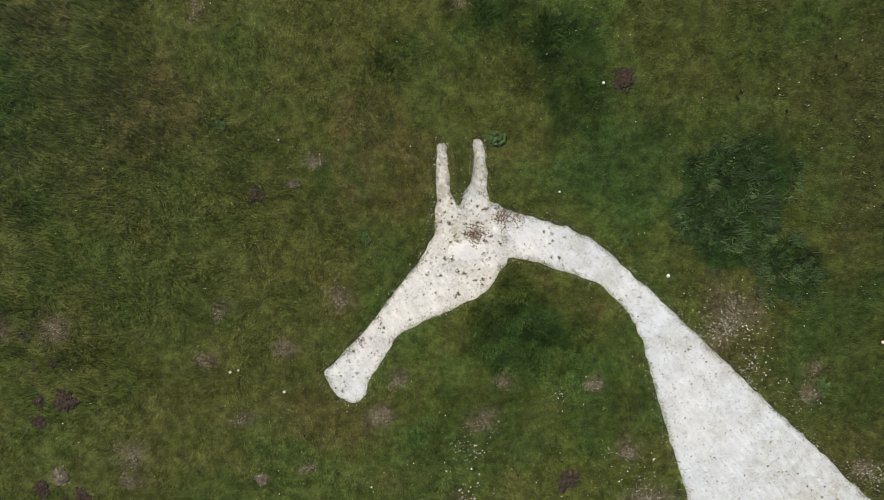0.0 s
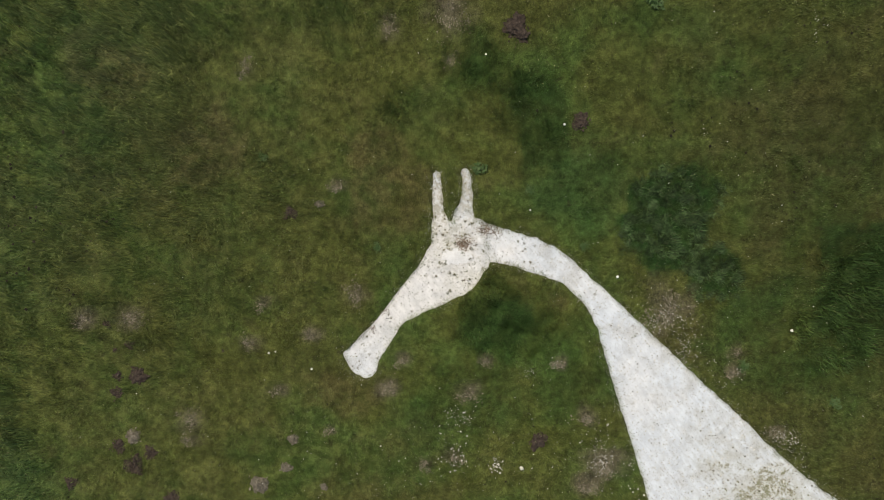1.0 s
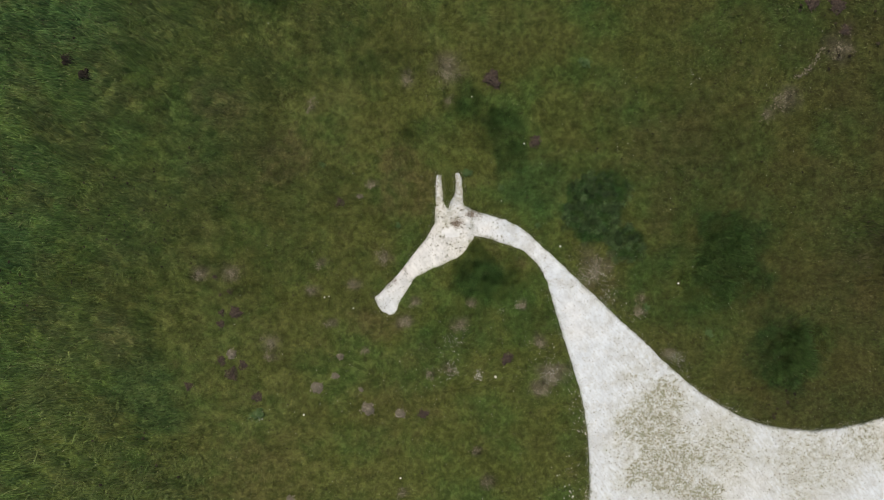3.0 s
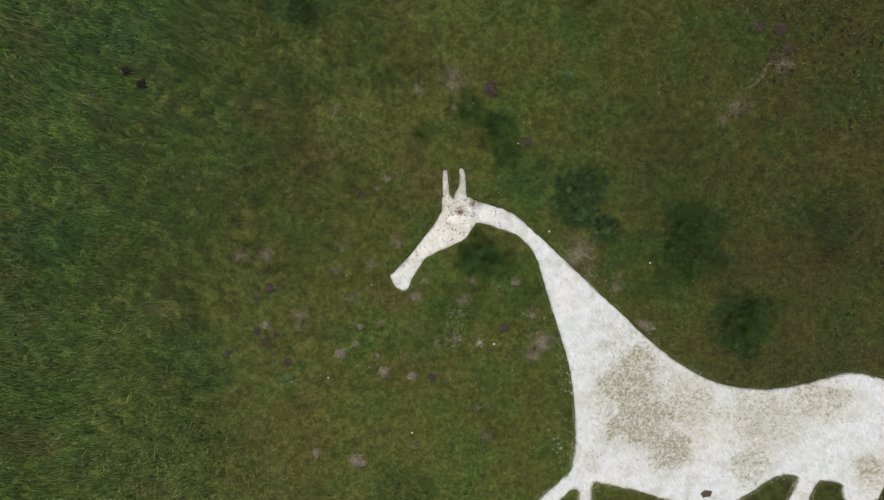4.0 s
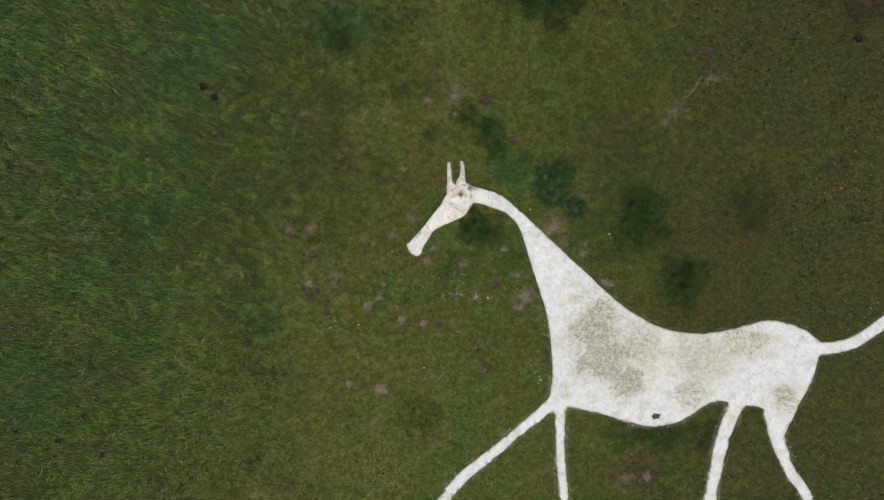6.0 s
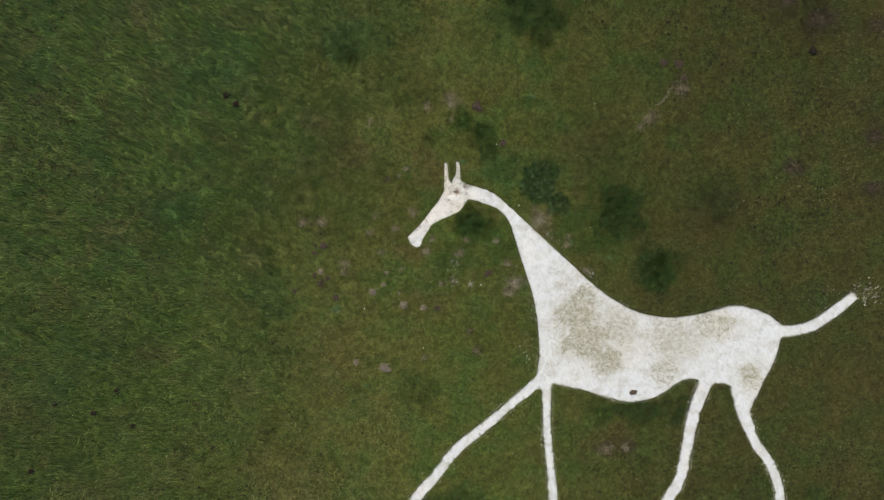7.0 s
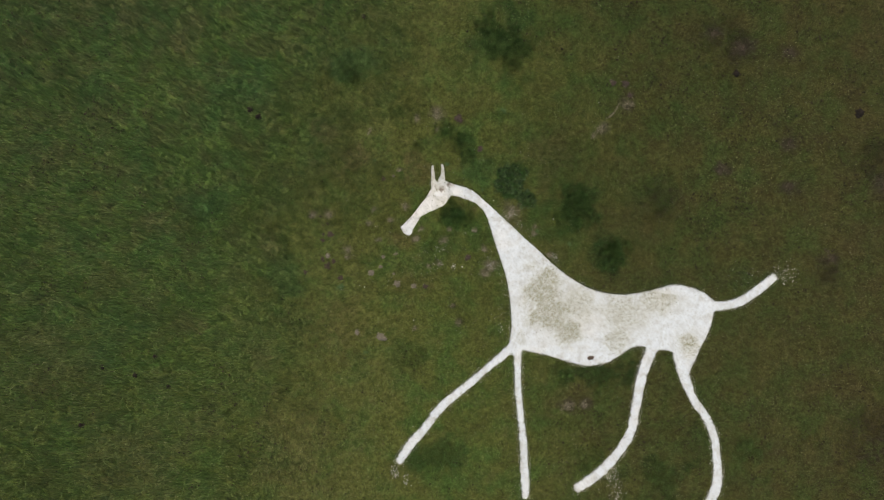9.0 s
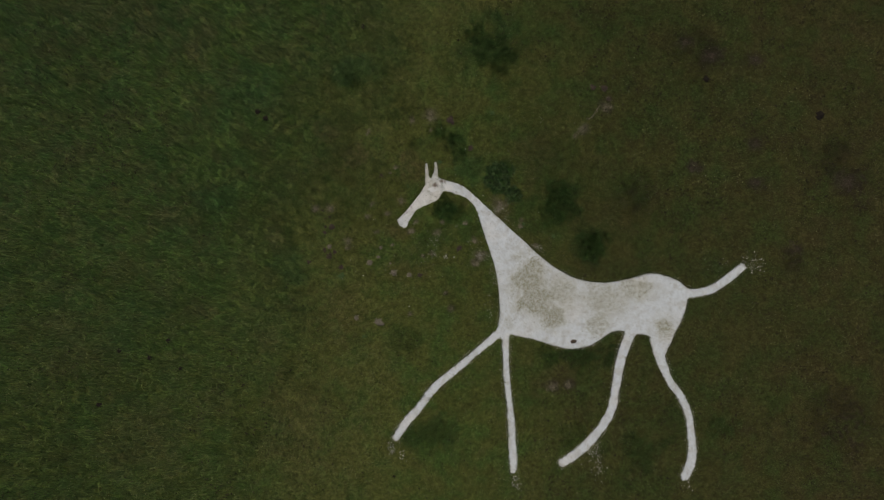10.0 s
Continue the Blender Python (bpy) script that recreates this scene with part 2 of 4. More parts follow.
    streak = n.noise(2.0, 4, 0.6, shift=67, squash=(0.45, 1.7, 1.0), tilt=24)
    c = n.scale(c, n.math("ADD", 1.0, n.math("MULTIPLY", west, n.math("SUBTRACT", n.ramp(streak, 0.30, 0.70, 0.0, 0.56), 0.28))))
    c = n.mix(n.ramp(n.noise(3.1, 6, 0.8, shift=121), 0.58, 0.66, 0.0, 0.60), c, (0.052, 0.050, 0.024))
    mottle = n.math("MULTIPLY", n.ramp(small, 0.28, 0.72, 0.82, 1.18), n.ramp(n.noise(5.0, 5, 0.75, shift=41), 0.36, 0.64, 0.72, 1.28))
    return n.scale(c, n.math("MULTIPLY", mottle, n.ramp(fine, 0.3, 0.7, 0.82, 1.18)))


def make_ground():
    n = Nodes("turf_thatch")
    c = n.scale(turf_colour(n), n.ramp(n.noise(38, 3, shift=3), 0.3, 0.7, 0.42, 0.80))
    n.bump(n.noise(30, 4), 1.0, 0.03)
    return n.done(c, 0.95, 0.1)


def make_blades(name, tint=None, amount=0.0, vary=0.0, wide=1.0):
    n = Nodes(name)
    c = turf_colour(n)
    if tint:
        c = n.mix(amount, c, tint)
    r = n.geo.outputs["Random Per Island"]
    c = n.mix(n.ramp(r, 0.965, 0.99, 0.0, 0.5), c, (0.25, 0.225, 0.115))
    c = n.scale(c, n.ramp(n.math("FRACT", n.math("MULTIPLY", r, 37.7)), 0.0, 1.0, 1 - 0.22 * wide, 1 + 0.24 * wide))
    if vary:
        c = n.scale(c, n.ramp(n.add("ShaderNodeObjectInfo").outputs["Random"], 0.0, 1.0, 1 - vary, 1 + vary))
    return n.done(c, 0.6, 0.25)


STAINS = [(7.4, -2.6, 1.9, 2.6, 1.0), (8.0, -4.2, 2.2, 1.6, 1.0), (9.2, -5.5, 1.4, 1.4, 1.0), (10.0, -3.4, 1.6, 1.7, 0.8), (13.7, -3.9, 2.4, 1.7, 0.75), (13.2, -6.2, 1.2, 1.4, 0.8), (16.2, -3.2, 2.0, 1.2, 0.8), (18.7, -6.7, 1.0, 1.0, 0.9), (5.6, -6.0, 0.5, 0.7, 0.6), (6.0, -4.9, 0.35, 0.35, 0.6), (-1.0, 5.60, 0.65, 0.6, 0.6), (-0.4, 4.5, 0.6, 0.4, 0.4)]
WASH = [(8.8, -3.6, 4.2, 3.4, 0.9), (13.6, -4.6, 3.2, 1.9, 0.9), (16.8, -3.4, 2.4, 1.3, 0.8), (18.6, -6.4, 1.4, 1.6, 0.7), (6.5, 0.0, 1.2, 1.4, 0.5)]
WORN = [(-1.14, 6.75, 0.5, 1.1, 1.0), (-0.42, 6.95, 0.5, 1.0, 1.0), (-0.7, 5.75, 0.9, 0.5, 0.5), (-0.6, 4.9, 0.9, 0.9, 0.2)]


def make_chalk():
    n = Nodes("trodden_chalk")
    big, mid, fine, grit = n.noise(0.30, 4, shift=5), n.noise(1.3, 5, 0.6, shift=17), n.noise(9, 5, 0.7, shift=29), n.noise(34, 4, 0.7)
    brush = n.noise(5.5, 4, 0.65, shift=19, squash=(0.5, 1.9, 1.0), tilt=52)
    rake = n.noise(2.6, 5, 0.7, shift=71, squash=(1.3, 0.7, 1.0), tilt=15)
    c = n.mix(n.ramp(big, 0.32, 0.50), (0.838, 0.845, 0.85), (0.80, 0.835, 0.87))
    c = n.mix(spots(n, [(-1.4, 4.2, 3.0, 2.6, 0.85)], mid), c, (0.90, 0.865, 0.82))
    c = n.mix(n.ramp(mid, 0.45, 0.66, 0.0, 0.55), c, (0.60, 0.59, 0.555))
    c = n.scale(c, n.math("MULTIPLY", n.ramp(rake, 0.30, 0.70, 0.93, 1.04), n.ramp(brush, 0.32, 0.68, 0.90, 1.05)))
    c = n.mix(n.ramp(fine, 0.56, 0.68, 0.0, 0.7), c, (0.46, 0.44, 0.39))
    field = spots(n, STAINS, n.noise(0.9, 6, 0.7, shift=17), 2.4, (0.45, 1.2))
    clot = n.noise(4.2, 5, 0.75, shift=91)
    speck = n.math("ADD", n.math("MULTIPLY", n.noise(19, 3, 0.7, shift=61), 0.36), n.math("ADD", n.math("MULTIPLY", n.noise(9, 4, 0.7, shift=47), 0.30), n.math("ADD", n.math("MULTIPLY", clot, 0.22), n.math("MULTIPLY", brush, 0.12))))
    edge = n.math("SUBTRACT", 0.640, n.math("MULTIPLY", field, 0.140))
    moss = n.math("MULTIPLY", n.ramp(speck, n.math("SUBTRACT", edge, 0.010), n.math("ADD", edge, 0.014)), n.ramp(field, 0.0, 0.4))
    c = n.mix(n.math("MULTIPLY", spots(n, WASH, mid, 1.6), n.ramp(brush, 0.36, 0.64, 0.55, 0.15)), c, (0.56, 0.545, 0.475))
    c = n.mix(n.math("MULTIPLY", spots(n, WORN, mid, 1.2), n.ramp(fine, 0.42, 0.60, 0.15, 0.85)), c, (0.50, 0.46, 0.36))
    c = n.mix(n.math("MULTIPLY", field, n.ramp(clot, 0.38, 0.62, 0.15, 0.70)), c, (0.50, 0.48, 0.375))
    c = n.mix(n.math("MULTIPLY", moss, 0.86), c, n.mix(n.ramp(rake, 0.4, 0.6), (0.22, 0.22, 0.115), (0.31, 0.29, 0.20)))
    c = n.mix(n.ramp(n.math("ADD", grit, n.math("MULTIPLY", n.math("SUBTRACT", mid, 0.5), 0.25)), 0.605, 0.68, 0.0, 0.85), c, (0.27, 0.25, 0.20))
    n.bump(n.math("ADD", n.ramp(fine, 0.44, 0.60), n.math("MULTIPLY", n.ramp(grit, 0.45, 0.6), 0.5)), 0.45, 0.02)
    return n.done(c, 0.92, 0.15)


def make_plain(name, a, b, scale, rough=0.9, island=0.0, bump=0.02):
    n = Nodes(name)
    c = n.mix(n.ramp(n.noise(scale, 5, 0.65), 0.35, 0.65), a, b)
    if island:
        c = n.scale(c, n.ramp(n.geo.outputs["Random Per Island"], 0, 1, 1 - island, 1 + island))
    n.bump(n.noise(scale * 2.5, 4, 0.7, shift=13), 0.9, bump)
    return n.done(c, rough, 0.15)


GROUND = make_ground()
TURF = make_blades("turf_blades")
LONG = make_blades("long_grass_blades", (0.110, 0.178, 0.050), 0.2, wide=1.5)
LUSH = make_blades("lush_blades", (0.060, 0.122, 0.030), 0.45, 0.25, wide=1.5)
RUSH = make_blades("coarse_grass_blades", (0.068, 0.111, 0.042), 0.85, 0.3, wide=2.8)
HEATH = make_blades("withered_blades", (0.062, 0.054, 0.028), 0.75, 0.4)
CHALK = make_chalk()
LIME = make_plain("fresh_lime", (0.87, 0.86, 0.84), (0.78, 0.765, 0.74), 9)
RUBBLE = make_plain("chalk_lumps", (0.64, 0.62, 0.57), (0.44, 0.42, 0.36), 5, island=0.4)
SOIL = make_plain("dark_mole_soil", (0.125, 0.092, 0.072), (0.058, 0.043, 0.034), 14, island=0.3, bump=0.05)
PALE = make_plain("dry_pale_soil", (0.285, 0.248, 0.188), (0.185, 0.158, 0.116), 12, island=0.35, bump=0.05)
DUNG = make_plain("dark_dung", (0.030, 0.024, 0.018), (0.018, 0.014, 0.011), 20)
GRAVEL = make_plain("brown_gravel", (0.25, 0.18, 0.13), (0.15, 0.112, 0.085), 9, island=0.4)
WEED = make_plain("weed_leaves", (0.150, 0.160, 0.070), (0.185, 0.150, 0.095), 7, 0.7, island=0.35)
HERB = make_plain("herb_leaves", (0.060, 0.112, 0.034), (0.105, 0.150, 0.058), 7, 0.6, island=0.3)
# dark thatch colour that also stands for shade in gaps of the grass
THATCH_SHADE = make_plain("thatch_and_gap_shade", (0.045, 0.037, 0.022), (0.026, 0.022, 0.014), 15, island=0.4)
FLINT = make_plain("grey_flint", (0.26, 0.25, 0.23), (0.13, 0.125, 0.115), 9, island=0.4)
FLECK = make_plain("dry_leaf_flecks", (0.26, 0.25, 0.13), (0.17, 0.20, 0.085), 5, 0.8, island=0.45)
PETAL = make_plain("white_petals", (0.72, 0.72, 0.66), (0.62, 0.60, 0.50), 9)


# ---- mesh helpers ----
def mesh_from(name, verts, faces, material):
    """A mesh of equal-sided faces from arrays."""
    verts, faces = np.asarray(verts, np.float32), np.asarray(faces, np.int32)
    me = bpy.data.meshes.new(name)
    me.vertices.add(len(verts))
    me.vertices.foreach_set("co", verts.ravel())
    me.loops.add(faces.size)
    me.loops.foreach_set("vertex_index", faces.ravel())
    me.polygons.add(len(faces))
    me.polygons.foreach_set("loop_start", np.arange(0, faces.size, faces.shape[1], dtype=np.int32))
    me.update(calc_edges=True)
    me.materials.append(material)
    return me


def part(name, bm, material, parent, label=""):
    """One mesh object under a thing."""
    me = bpy.data.meshes.new(name)
    bm.to_mesh(me)
    bm.free()
    me.materials.append(material)
    ob = new(name, me)
    ob.parent = parent
    return tagged(ob, label)


# ---- the outline of the chalk figure: two body lines, a head and tapered limbs ----
BACK = [(-0.04, 6.09), (0.70, 5.84), (1.40, 5.65), (1.98, 5.39), (2.40, 5.07), (2.94, 4.55), (3.55, 4.00), (4.12, 3.46), (4.92, 2.72), (5.68, 1.99), (6.82, 0.96), (8.12, -0.27), (9.65, -1.47), (11.45, -2.37), (13.53, -2.70), (15.51, -2.43), (17.49, -1.94), (18.64, -2.06), (19.75, -2.46), (20.90, -3.30), (20.80, -4.21), (20.30, -5.90), (19.40, -7.35)]
UNDER = [(18.0, -7.3), (16.91, -7.14), (16.04, -6.99), (15.18, -6.81), (14.18, -6.96), (12.77, -7.80), (11.49, -8.22), (9.93, -8.14), (7.66, -7.45), (5.82, -7.03), (4.98, -7.13), (4.64, -6.70), (4.82, -5.21), (4.78, -3.52), (4.55, -1.70), (4.01, 0.11), (3.35, 2.16), (3.02, 3.26), (2.58, 3.99), (2.10, 4.41), (1.38, 4.68), (0.79, 4.89), (0.20, 5.02)]
HEAD = [(0.20, 5.02), (0.06, 4.71), (-0.15, 4.36), (-0.44, 4.12), (-0.97, 3.89), (-1.56, 3.65), (-1.92, 3.45), (-2.16, 3.23), (-2.40, 2.81), (-2.62, 2.51), (-2.74, 2.21), (-2.82, 2.03), (-2.98, 1.94), (-3.28, 2.00), (-3.51, 2.17), (-3.60, 2.44), (-3.65, 2.63), (-3.40, 2.84), (-2.86, 3.42), (-2.38, 4.01), (-1.73, 4.84), (-1.50, 5.25), (-1.34, 5.48), (-1.31, 5.83), (-1.02, 6.06), (-0.80, 6.09), (-0.39, 6.08), (0.02, 6.06)]
EARS = [[(-1.16, 7.25, 0.13), (-1.14, 6.81, 0.15), (-1.12, 6.35, 0.18), (-1.07, 6.00, 0.26)],
        [(-0.44, 7.36, 0.12), (-0.38, 6.93, 0.15), (-0.41, 6.52, 0.19), (-0.48, 6.18, 0.30)]]
LEGS = [[(4.72, -6.89, 0.36), (3.71, -7.74, 0.34), (2.71, -8.54, 0.34), (1.57, -9.51, 0.34), (0.44, -10.44, 0.36), (-0.76, -11.45, 0.38), (-1.72, -12.72, 0.38), (-2.95, -14.11, 0.38), (-3.76, -15.30, 0.34)],
        [(5.31, -6.90, 0.39), (5.34, -8.47, 0.32), (5.37, -10.28, 0.32), (5.54, -12.08, 0.32), (5.75, -14.10, 0.32), (5.82, -16.11, 0.36), (5.86, -17.23, 0.36), (5.85, -18.13, 0.34)],
        [(16.05, -6.10, 0.55), (15.72, -7.20, 0.50), (15.08, -8.80, 0.46), (14.59, -11.06, 0.40), (14.25, -12.87, 0.41), (13.64, -14.21, 0.41), (12.29, -15.86, 0.43), (10.81, -17.09, 0.43), (9.99, -17.57, 0.41)],
        [(18.45, -7.15, 1.08), (18.30, -8.45, 0.62), (18.36, -9.20, 0.48), (18.58, -9.85, 0.41), (19.07, -10.98, 0.35), (19.84, -12.03, 0.37), (20.60, -13.63, 0.35), (20.84, -15.44, 0.37), (20.91, -17.03, 0.44), (20.66, -17.93, 0.46), (20.23, -18.86, 0.44)]]
TAIL = [(20.66, -3.71, 0.46), (21.83, -3.62, 0.40), (23.00, -3.27, 0.42), (24.32, -2.40, 0.42), (25.51, -1.49, 0.37)]


def glide(points, steps, closed=False):
    """A smooth curve through points."""
    p = np.array(points, float)
    p = np.vstack([p[-1:], p, p[:2]]) if closed else np.vstack([2 * p[0] - p[1], p, 2 * p[-1] - p[-2]])
    out = []
    for i in range(1, len(p) - 2):
        a, b, c, d = p[i - 1:i + 3]
        for t in np.arange(steps) / steps:
            out.append(0.5 * (2 * b + (c - a) * t + (2 * a - 5 * b + 4 * c - d) * t * t + (3 * b - a - 3 * c + d) * t ** 3))
    if not closed:
        out.append(p[-2])
    return np.array(out)


CELL = 0.06
gx, gy = np.arange(-6.0, 28.0, CELL), np.arange(-21.5, 9.5, CELL)
GX, GY = np.meshgrid(gx, gy)


def blob(curve):
    """Signed distance to a closed curve."""
    d, inside = np.full(GX.shape, 1e9), np.zeros(GX.shape, bool)
    for (ax, ay), (bx, by) in zip(curve, np.roll(curve, -1, 0)):
        ex, ey = bx - ax, by - ay
        t = np.clip(((GX - ax) * ex + (GY - ay) * ey) / (ex * ex + ey * ey + 1e-12), 0, 1)
        d = np.minimum(d, (GX - ax - t * ex) ** 2 + (GY - ay - t * ey) ** 2)
        if ay != by:
            inside ^= ((ay > GY) != (by > GY)) & (GX < ex * (GY - ay) / ey + ax)
    return np.where(inside, -1, 1) * np.sqrt(d)


def limb(points):
    """Signed distance to a tapered stroke."""
    curve, d = glide(points, 5), np.full(GX.shape, 1e9)
    for (ax, ay, ar), (bx, by, br) in zip(curve, curve[1:]):
        ex, ey = bx - ax, by - ay
        t = np.clip(((GX - ax) * ex + (GY - ay) * ey) / (ex * ex + ey * ey), 0, 1)
        d = np.minimum(d, np.hypot(GX - ax - t * ex, GY - ay - t * ey) - ar - t * (br - ar))
    return d


def join(a, b, k=0.16):
    h = np.clip(0.5 + 0.5 * (b - a) / k, 0, 1)
    return b * (1 - h) + a * h - k * h * (1 - h)


SDF = blob(np.vstack([glide(BACK, 5), glide(UNDER, 5)]))
SDF = np.minimum(SDF, blob(glide(HEAD, 4, True)))
for stroke in (*EARS, *LEGS, TAIL):
    SDF = join(SDF, limb(stroke), 0.30 if stroke in LEGS else 0.16)
SDF += (0.04 * (fnoise(GX, GY, 1.2, 4) - 0.5) + 0.03 * (vnoise(GX, GY, 4.5, 8) - 0.5) + 0.05 * (vnoise(GX, GY, 7.5, 18) - 0.5)) * (1 - 0.4 * smooth(6.0, 6.4, GY) + 0.9 * smooth(-6.5, -9.0, GY))


def depth(x, y):
    """How far a place lies outside the figure's edge (negative: on the chalk)."""
    u, v = (np.asarray(x, float) - gx[0]) / CELL, (np.asarray(y, float) - gy[0]) / CELL
    out = (u < 0) | (v < 0) | (u >= len(gx) - 1) | (v >= len(gy) - 1)
    i, j = np.clip(u.astype(int), 0, len(gx) - 2), np.clip(v.astype(int), 0, len(gy) - 2)
    a, b = np.clip(u - i, 0, 1), np.clip(v - j, 0, 1)
    d = (SDF[j, i] * (1 - a) + SDF[j, i + 1] * a) * (1 - b) + (SDF[j + 1, i] * (1 - a) + SDF[j + 1, i + 1] * a) * b
    return np.where(out, 5.0, d)


def roll(x, y):
    """The lie of the land: nearly even round the figure, rolling far off."""
    far = smooth(60, 500, np.hypot(x, y))
    return 0.10 * (vnoise(x, y, 0.16, 3) - 0.5) + 0.03 * (vnoise(x, y, 1.1, 5) - 0.5) + far * 30 * (vnoise(x, y, 0.004, 6) - 0.45)


LIP = 0.045


def land(x, y):
    d = depth(x, y)
    return roll(x, y) + np.interp(d, [-0.30, -0.06, 0.05, 0.25], [-0.07, -0.02, LIP * 0.75, LIP])


def west_edge(y):
    return -11.8 + 0.0153 * np.maximum(y + 4, 0) ** 2


# ---- ground ----
def lines(lo, hi, fine_lo, fine_hi):
    inner = list(np.arange(fine_lo, fine_hi, 0.06))
    mid_l, mid_h = list(np.arange(lo, fine_lo, 0.4)), list(np.arange(fine_hi, hi, 0.4))
    out = [hi + 3 * 1.35 ** k for k in range(22)]
    return np.array([lo - (v - hi) for v in out[::-1]] + mid_l + inner + mid_h + out)


def build_ground():
    lx, ly = lines(-44, 44, -5, 27), lines(-30, 30, -20.5, 8.5)
    X, Y = np.meshgrid(lx, ly)
    V = np.stack([X, Y, land(X, Y)], -1).reshape(-1, 3)
    nx, ny = len(lx), len(ly)
    i = (np.arange(ny - 1)[:, None] * nx + np.arange(nx - 1)[None, :]).ravel()
    ob = new("ground", zoned(mesh_from("ground", V, np.stack([i, i + 1, i + nx + 1, i + nx], -1), GROUND), V[:, 0], V[:, 1], "POINT"))
    ob.data.shade_smooth()
    return tagged(ob, "olive green grazed downland turf over chalk soil", "ground", kind="structure")


build_ground()


def build_figure():
    step = 0.06
    lx, ly = np.arange(-4.5, 26.6, step), np.arange(-20.2, 8.2, step)
    X, Y = np.meshgrid(lx, ly)
    D = depth(X, Y)
    Z = roll(X, Y) + 0.022 * (fnoise(X, Y, 2.5, 21) - 0.5) + 0.016 * (vnoise(X, Y, 7.0, 23) - 0.5)
    keep = D < 0.06
    cells = keep[:-1, :-1] | keep[1:, :-1] | keep[:-1, 1:] | keep[1:, 1:]
    j, i = np.nonzero(cells)
    nx = len(lx)
    a = j * nx + i
    F = np.stack([a, a + 1, a + nx + 1, a + nx], -1)
    used, F = np.unique(F, return_inverse=True)
    V = np.stack([X, Y, Z], -1).reshape(-1, 3)[used]
    ob = new("chalk_figure", mesh_from("chalk_figure", V, F.reshape(-1, 4), CHALK))
    ob.data.shade_smooth()
    return tagged(ob, "white chalk horse-shaped hill figure cut into green turf", "hill figure")


figure = build_figure()


def chalk_top(x, y):
    return roll(x, y) + 0.022 * (fnoise(x, y, 2.5, 21) - 0.5) + 0.016 * (vnoise(x, y, 7.0, 23) - 0.5)


# ---- mole heaps, bare earth, dung: things on the turf (x, y, radius) ----
HEAPS = [(2.56, 8.59, 0.21), (-4.96, 6.31, 0.17), (-9.01, 2.02, 0.23), (-9.57, 2.02, 0.13), (-9.62, 1.54, 0.15), (-9.78, 3.40, 0.12), (-9.23, 2.86, 0.13), (-9.64, 2.72, 0.08), (-6.79, 2.67, 0.07), (-8.77, -0.06, 0.15), (1.51, 0.18, 0.22), (0.87, 10.94, 0.28), (-9.66, 0.12, 0.17), (-9.22, -0.43, 0.22), (-8.29, -1.32, 0.22), (-10.95, -0.88, 0.18), (-1.78, -1.97, 0.18), (12.95, 13.78, 0.22), (13.92, 13.74, 0.27), (14.26, 12.82, 0.20)]
PALE_HEAPS = [(-4.19, 6.52, 0.13), (-3.94, -1.79, 0.27), (-2.65, -1.98, 0.20), (-5.20, -0.48, 0.16), (-4.20, -1.04, 0.12), (-5.93, -0.94, 0.22), (-5.00, 0.28, 0.17), (-9.24, 0.40, 0.20), (-7.02, -5.50, 0.20), (-5.15, -5.88, 0.32)]
DROPS = [(-15.10, 11.62, 0.20), (-14.50, 11.06, 0.20), (-6.37, 18.86, 0.17), (-27.76, 13.52, 0.17), (22.73, 14.58, 0.22), (32.54, 11.48, 0.27), (-22.34, -7.22, 0.17), (-23.81, -8.62, 0.17), (-27.79, -12.40, 0.17), (-26.2, -8.0, 0.16), (-21.3, -9.5, 0.15)]
COVER = np.array([(x, y, r * 0.60) for x, y, r in HEAPS + PALE_HEAPS] + [(x, y, r * 1.3) for x, y, r in DROPS] + [(x, y, r * 0.45) for x, y, r in BARE + BARE_FAR])


def heap_mesh(seed, high, material, rough=0.22):
    """A low crumbly heap of unit radius."""
    bm = bmesh.new()
    bmesh.ops.create_icosphere(bm, subdivisions=4, radius=1.0)
    off = Vector((seed * 7.7, seed * 3.1, 0))
    for v in bm.verts:
        p = v.co.copy()
        k = 1 + rough * 1.6 * noise.noise(p * 1.3 + off) + rough * noise.noise(p * 4 + off) + rough * 0.8 * abs(noise.noise(p * 9 + off))
        v.co = Vector((p.x * k, p.y * k, max(p.z, -0.25) * k * high))
    g = random.Random(seed)
    for _ in range(70):
        a, q, s = g.uniform(0, 6.3), min(1.6, abs(g.gauss(0.75, 0.35))), 0.03 + 0.12 * g.random() ** 2
        crumb = bmesh.ops.create_icosphere(bm, subdivisions=1, radius=s)["verts"]
        for v in crumb:
            v.co = Vector((v.co.x * g.uniform(0.7, 1.3) + q * math.cos(a), v.co.y * g.uniform(0.7, 1.3) + q * math.sin(a), v.co.z * 0.8 + high * math.sqrt(max(0.06, 1 - q * q)) * 0.95))
    me = bpy.data.meshes.new("heap")
    bm.to_mesh(me)
    bm.free()
    me.materials.append(material)
    return me


def lay(name, me, x, y, r, turn, sink, label, category, group="", kind=""):
    ob = new(name, me)
    ob.matrix_world = pose(x, y, float(land(x, y)) - sink, 0, 0, turn) @ Matrix.Diagonal((r, r, r, 1))
    return tagged(ob, label, category, group, kind)


def clod_mesh(seed, material):
    """A knobbly lump of earth of unit radius."""
    bm = bmesh.new()
    bmesh.ops.create_icosphere(bm, subdivisions=2, radius=1.0)
    for v in bm.verts:
        v.co *= 1 + 0.5 * noise.noise(v.co * 1.7 + Vector((seed * 5.3, 0, 0)))
    me = bpy.data.meshes.new("clod")
    bm.to_mesh(me)
    bm.free()
    me.materials.append(material)
    return me


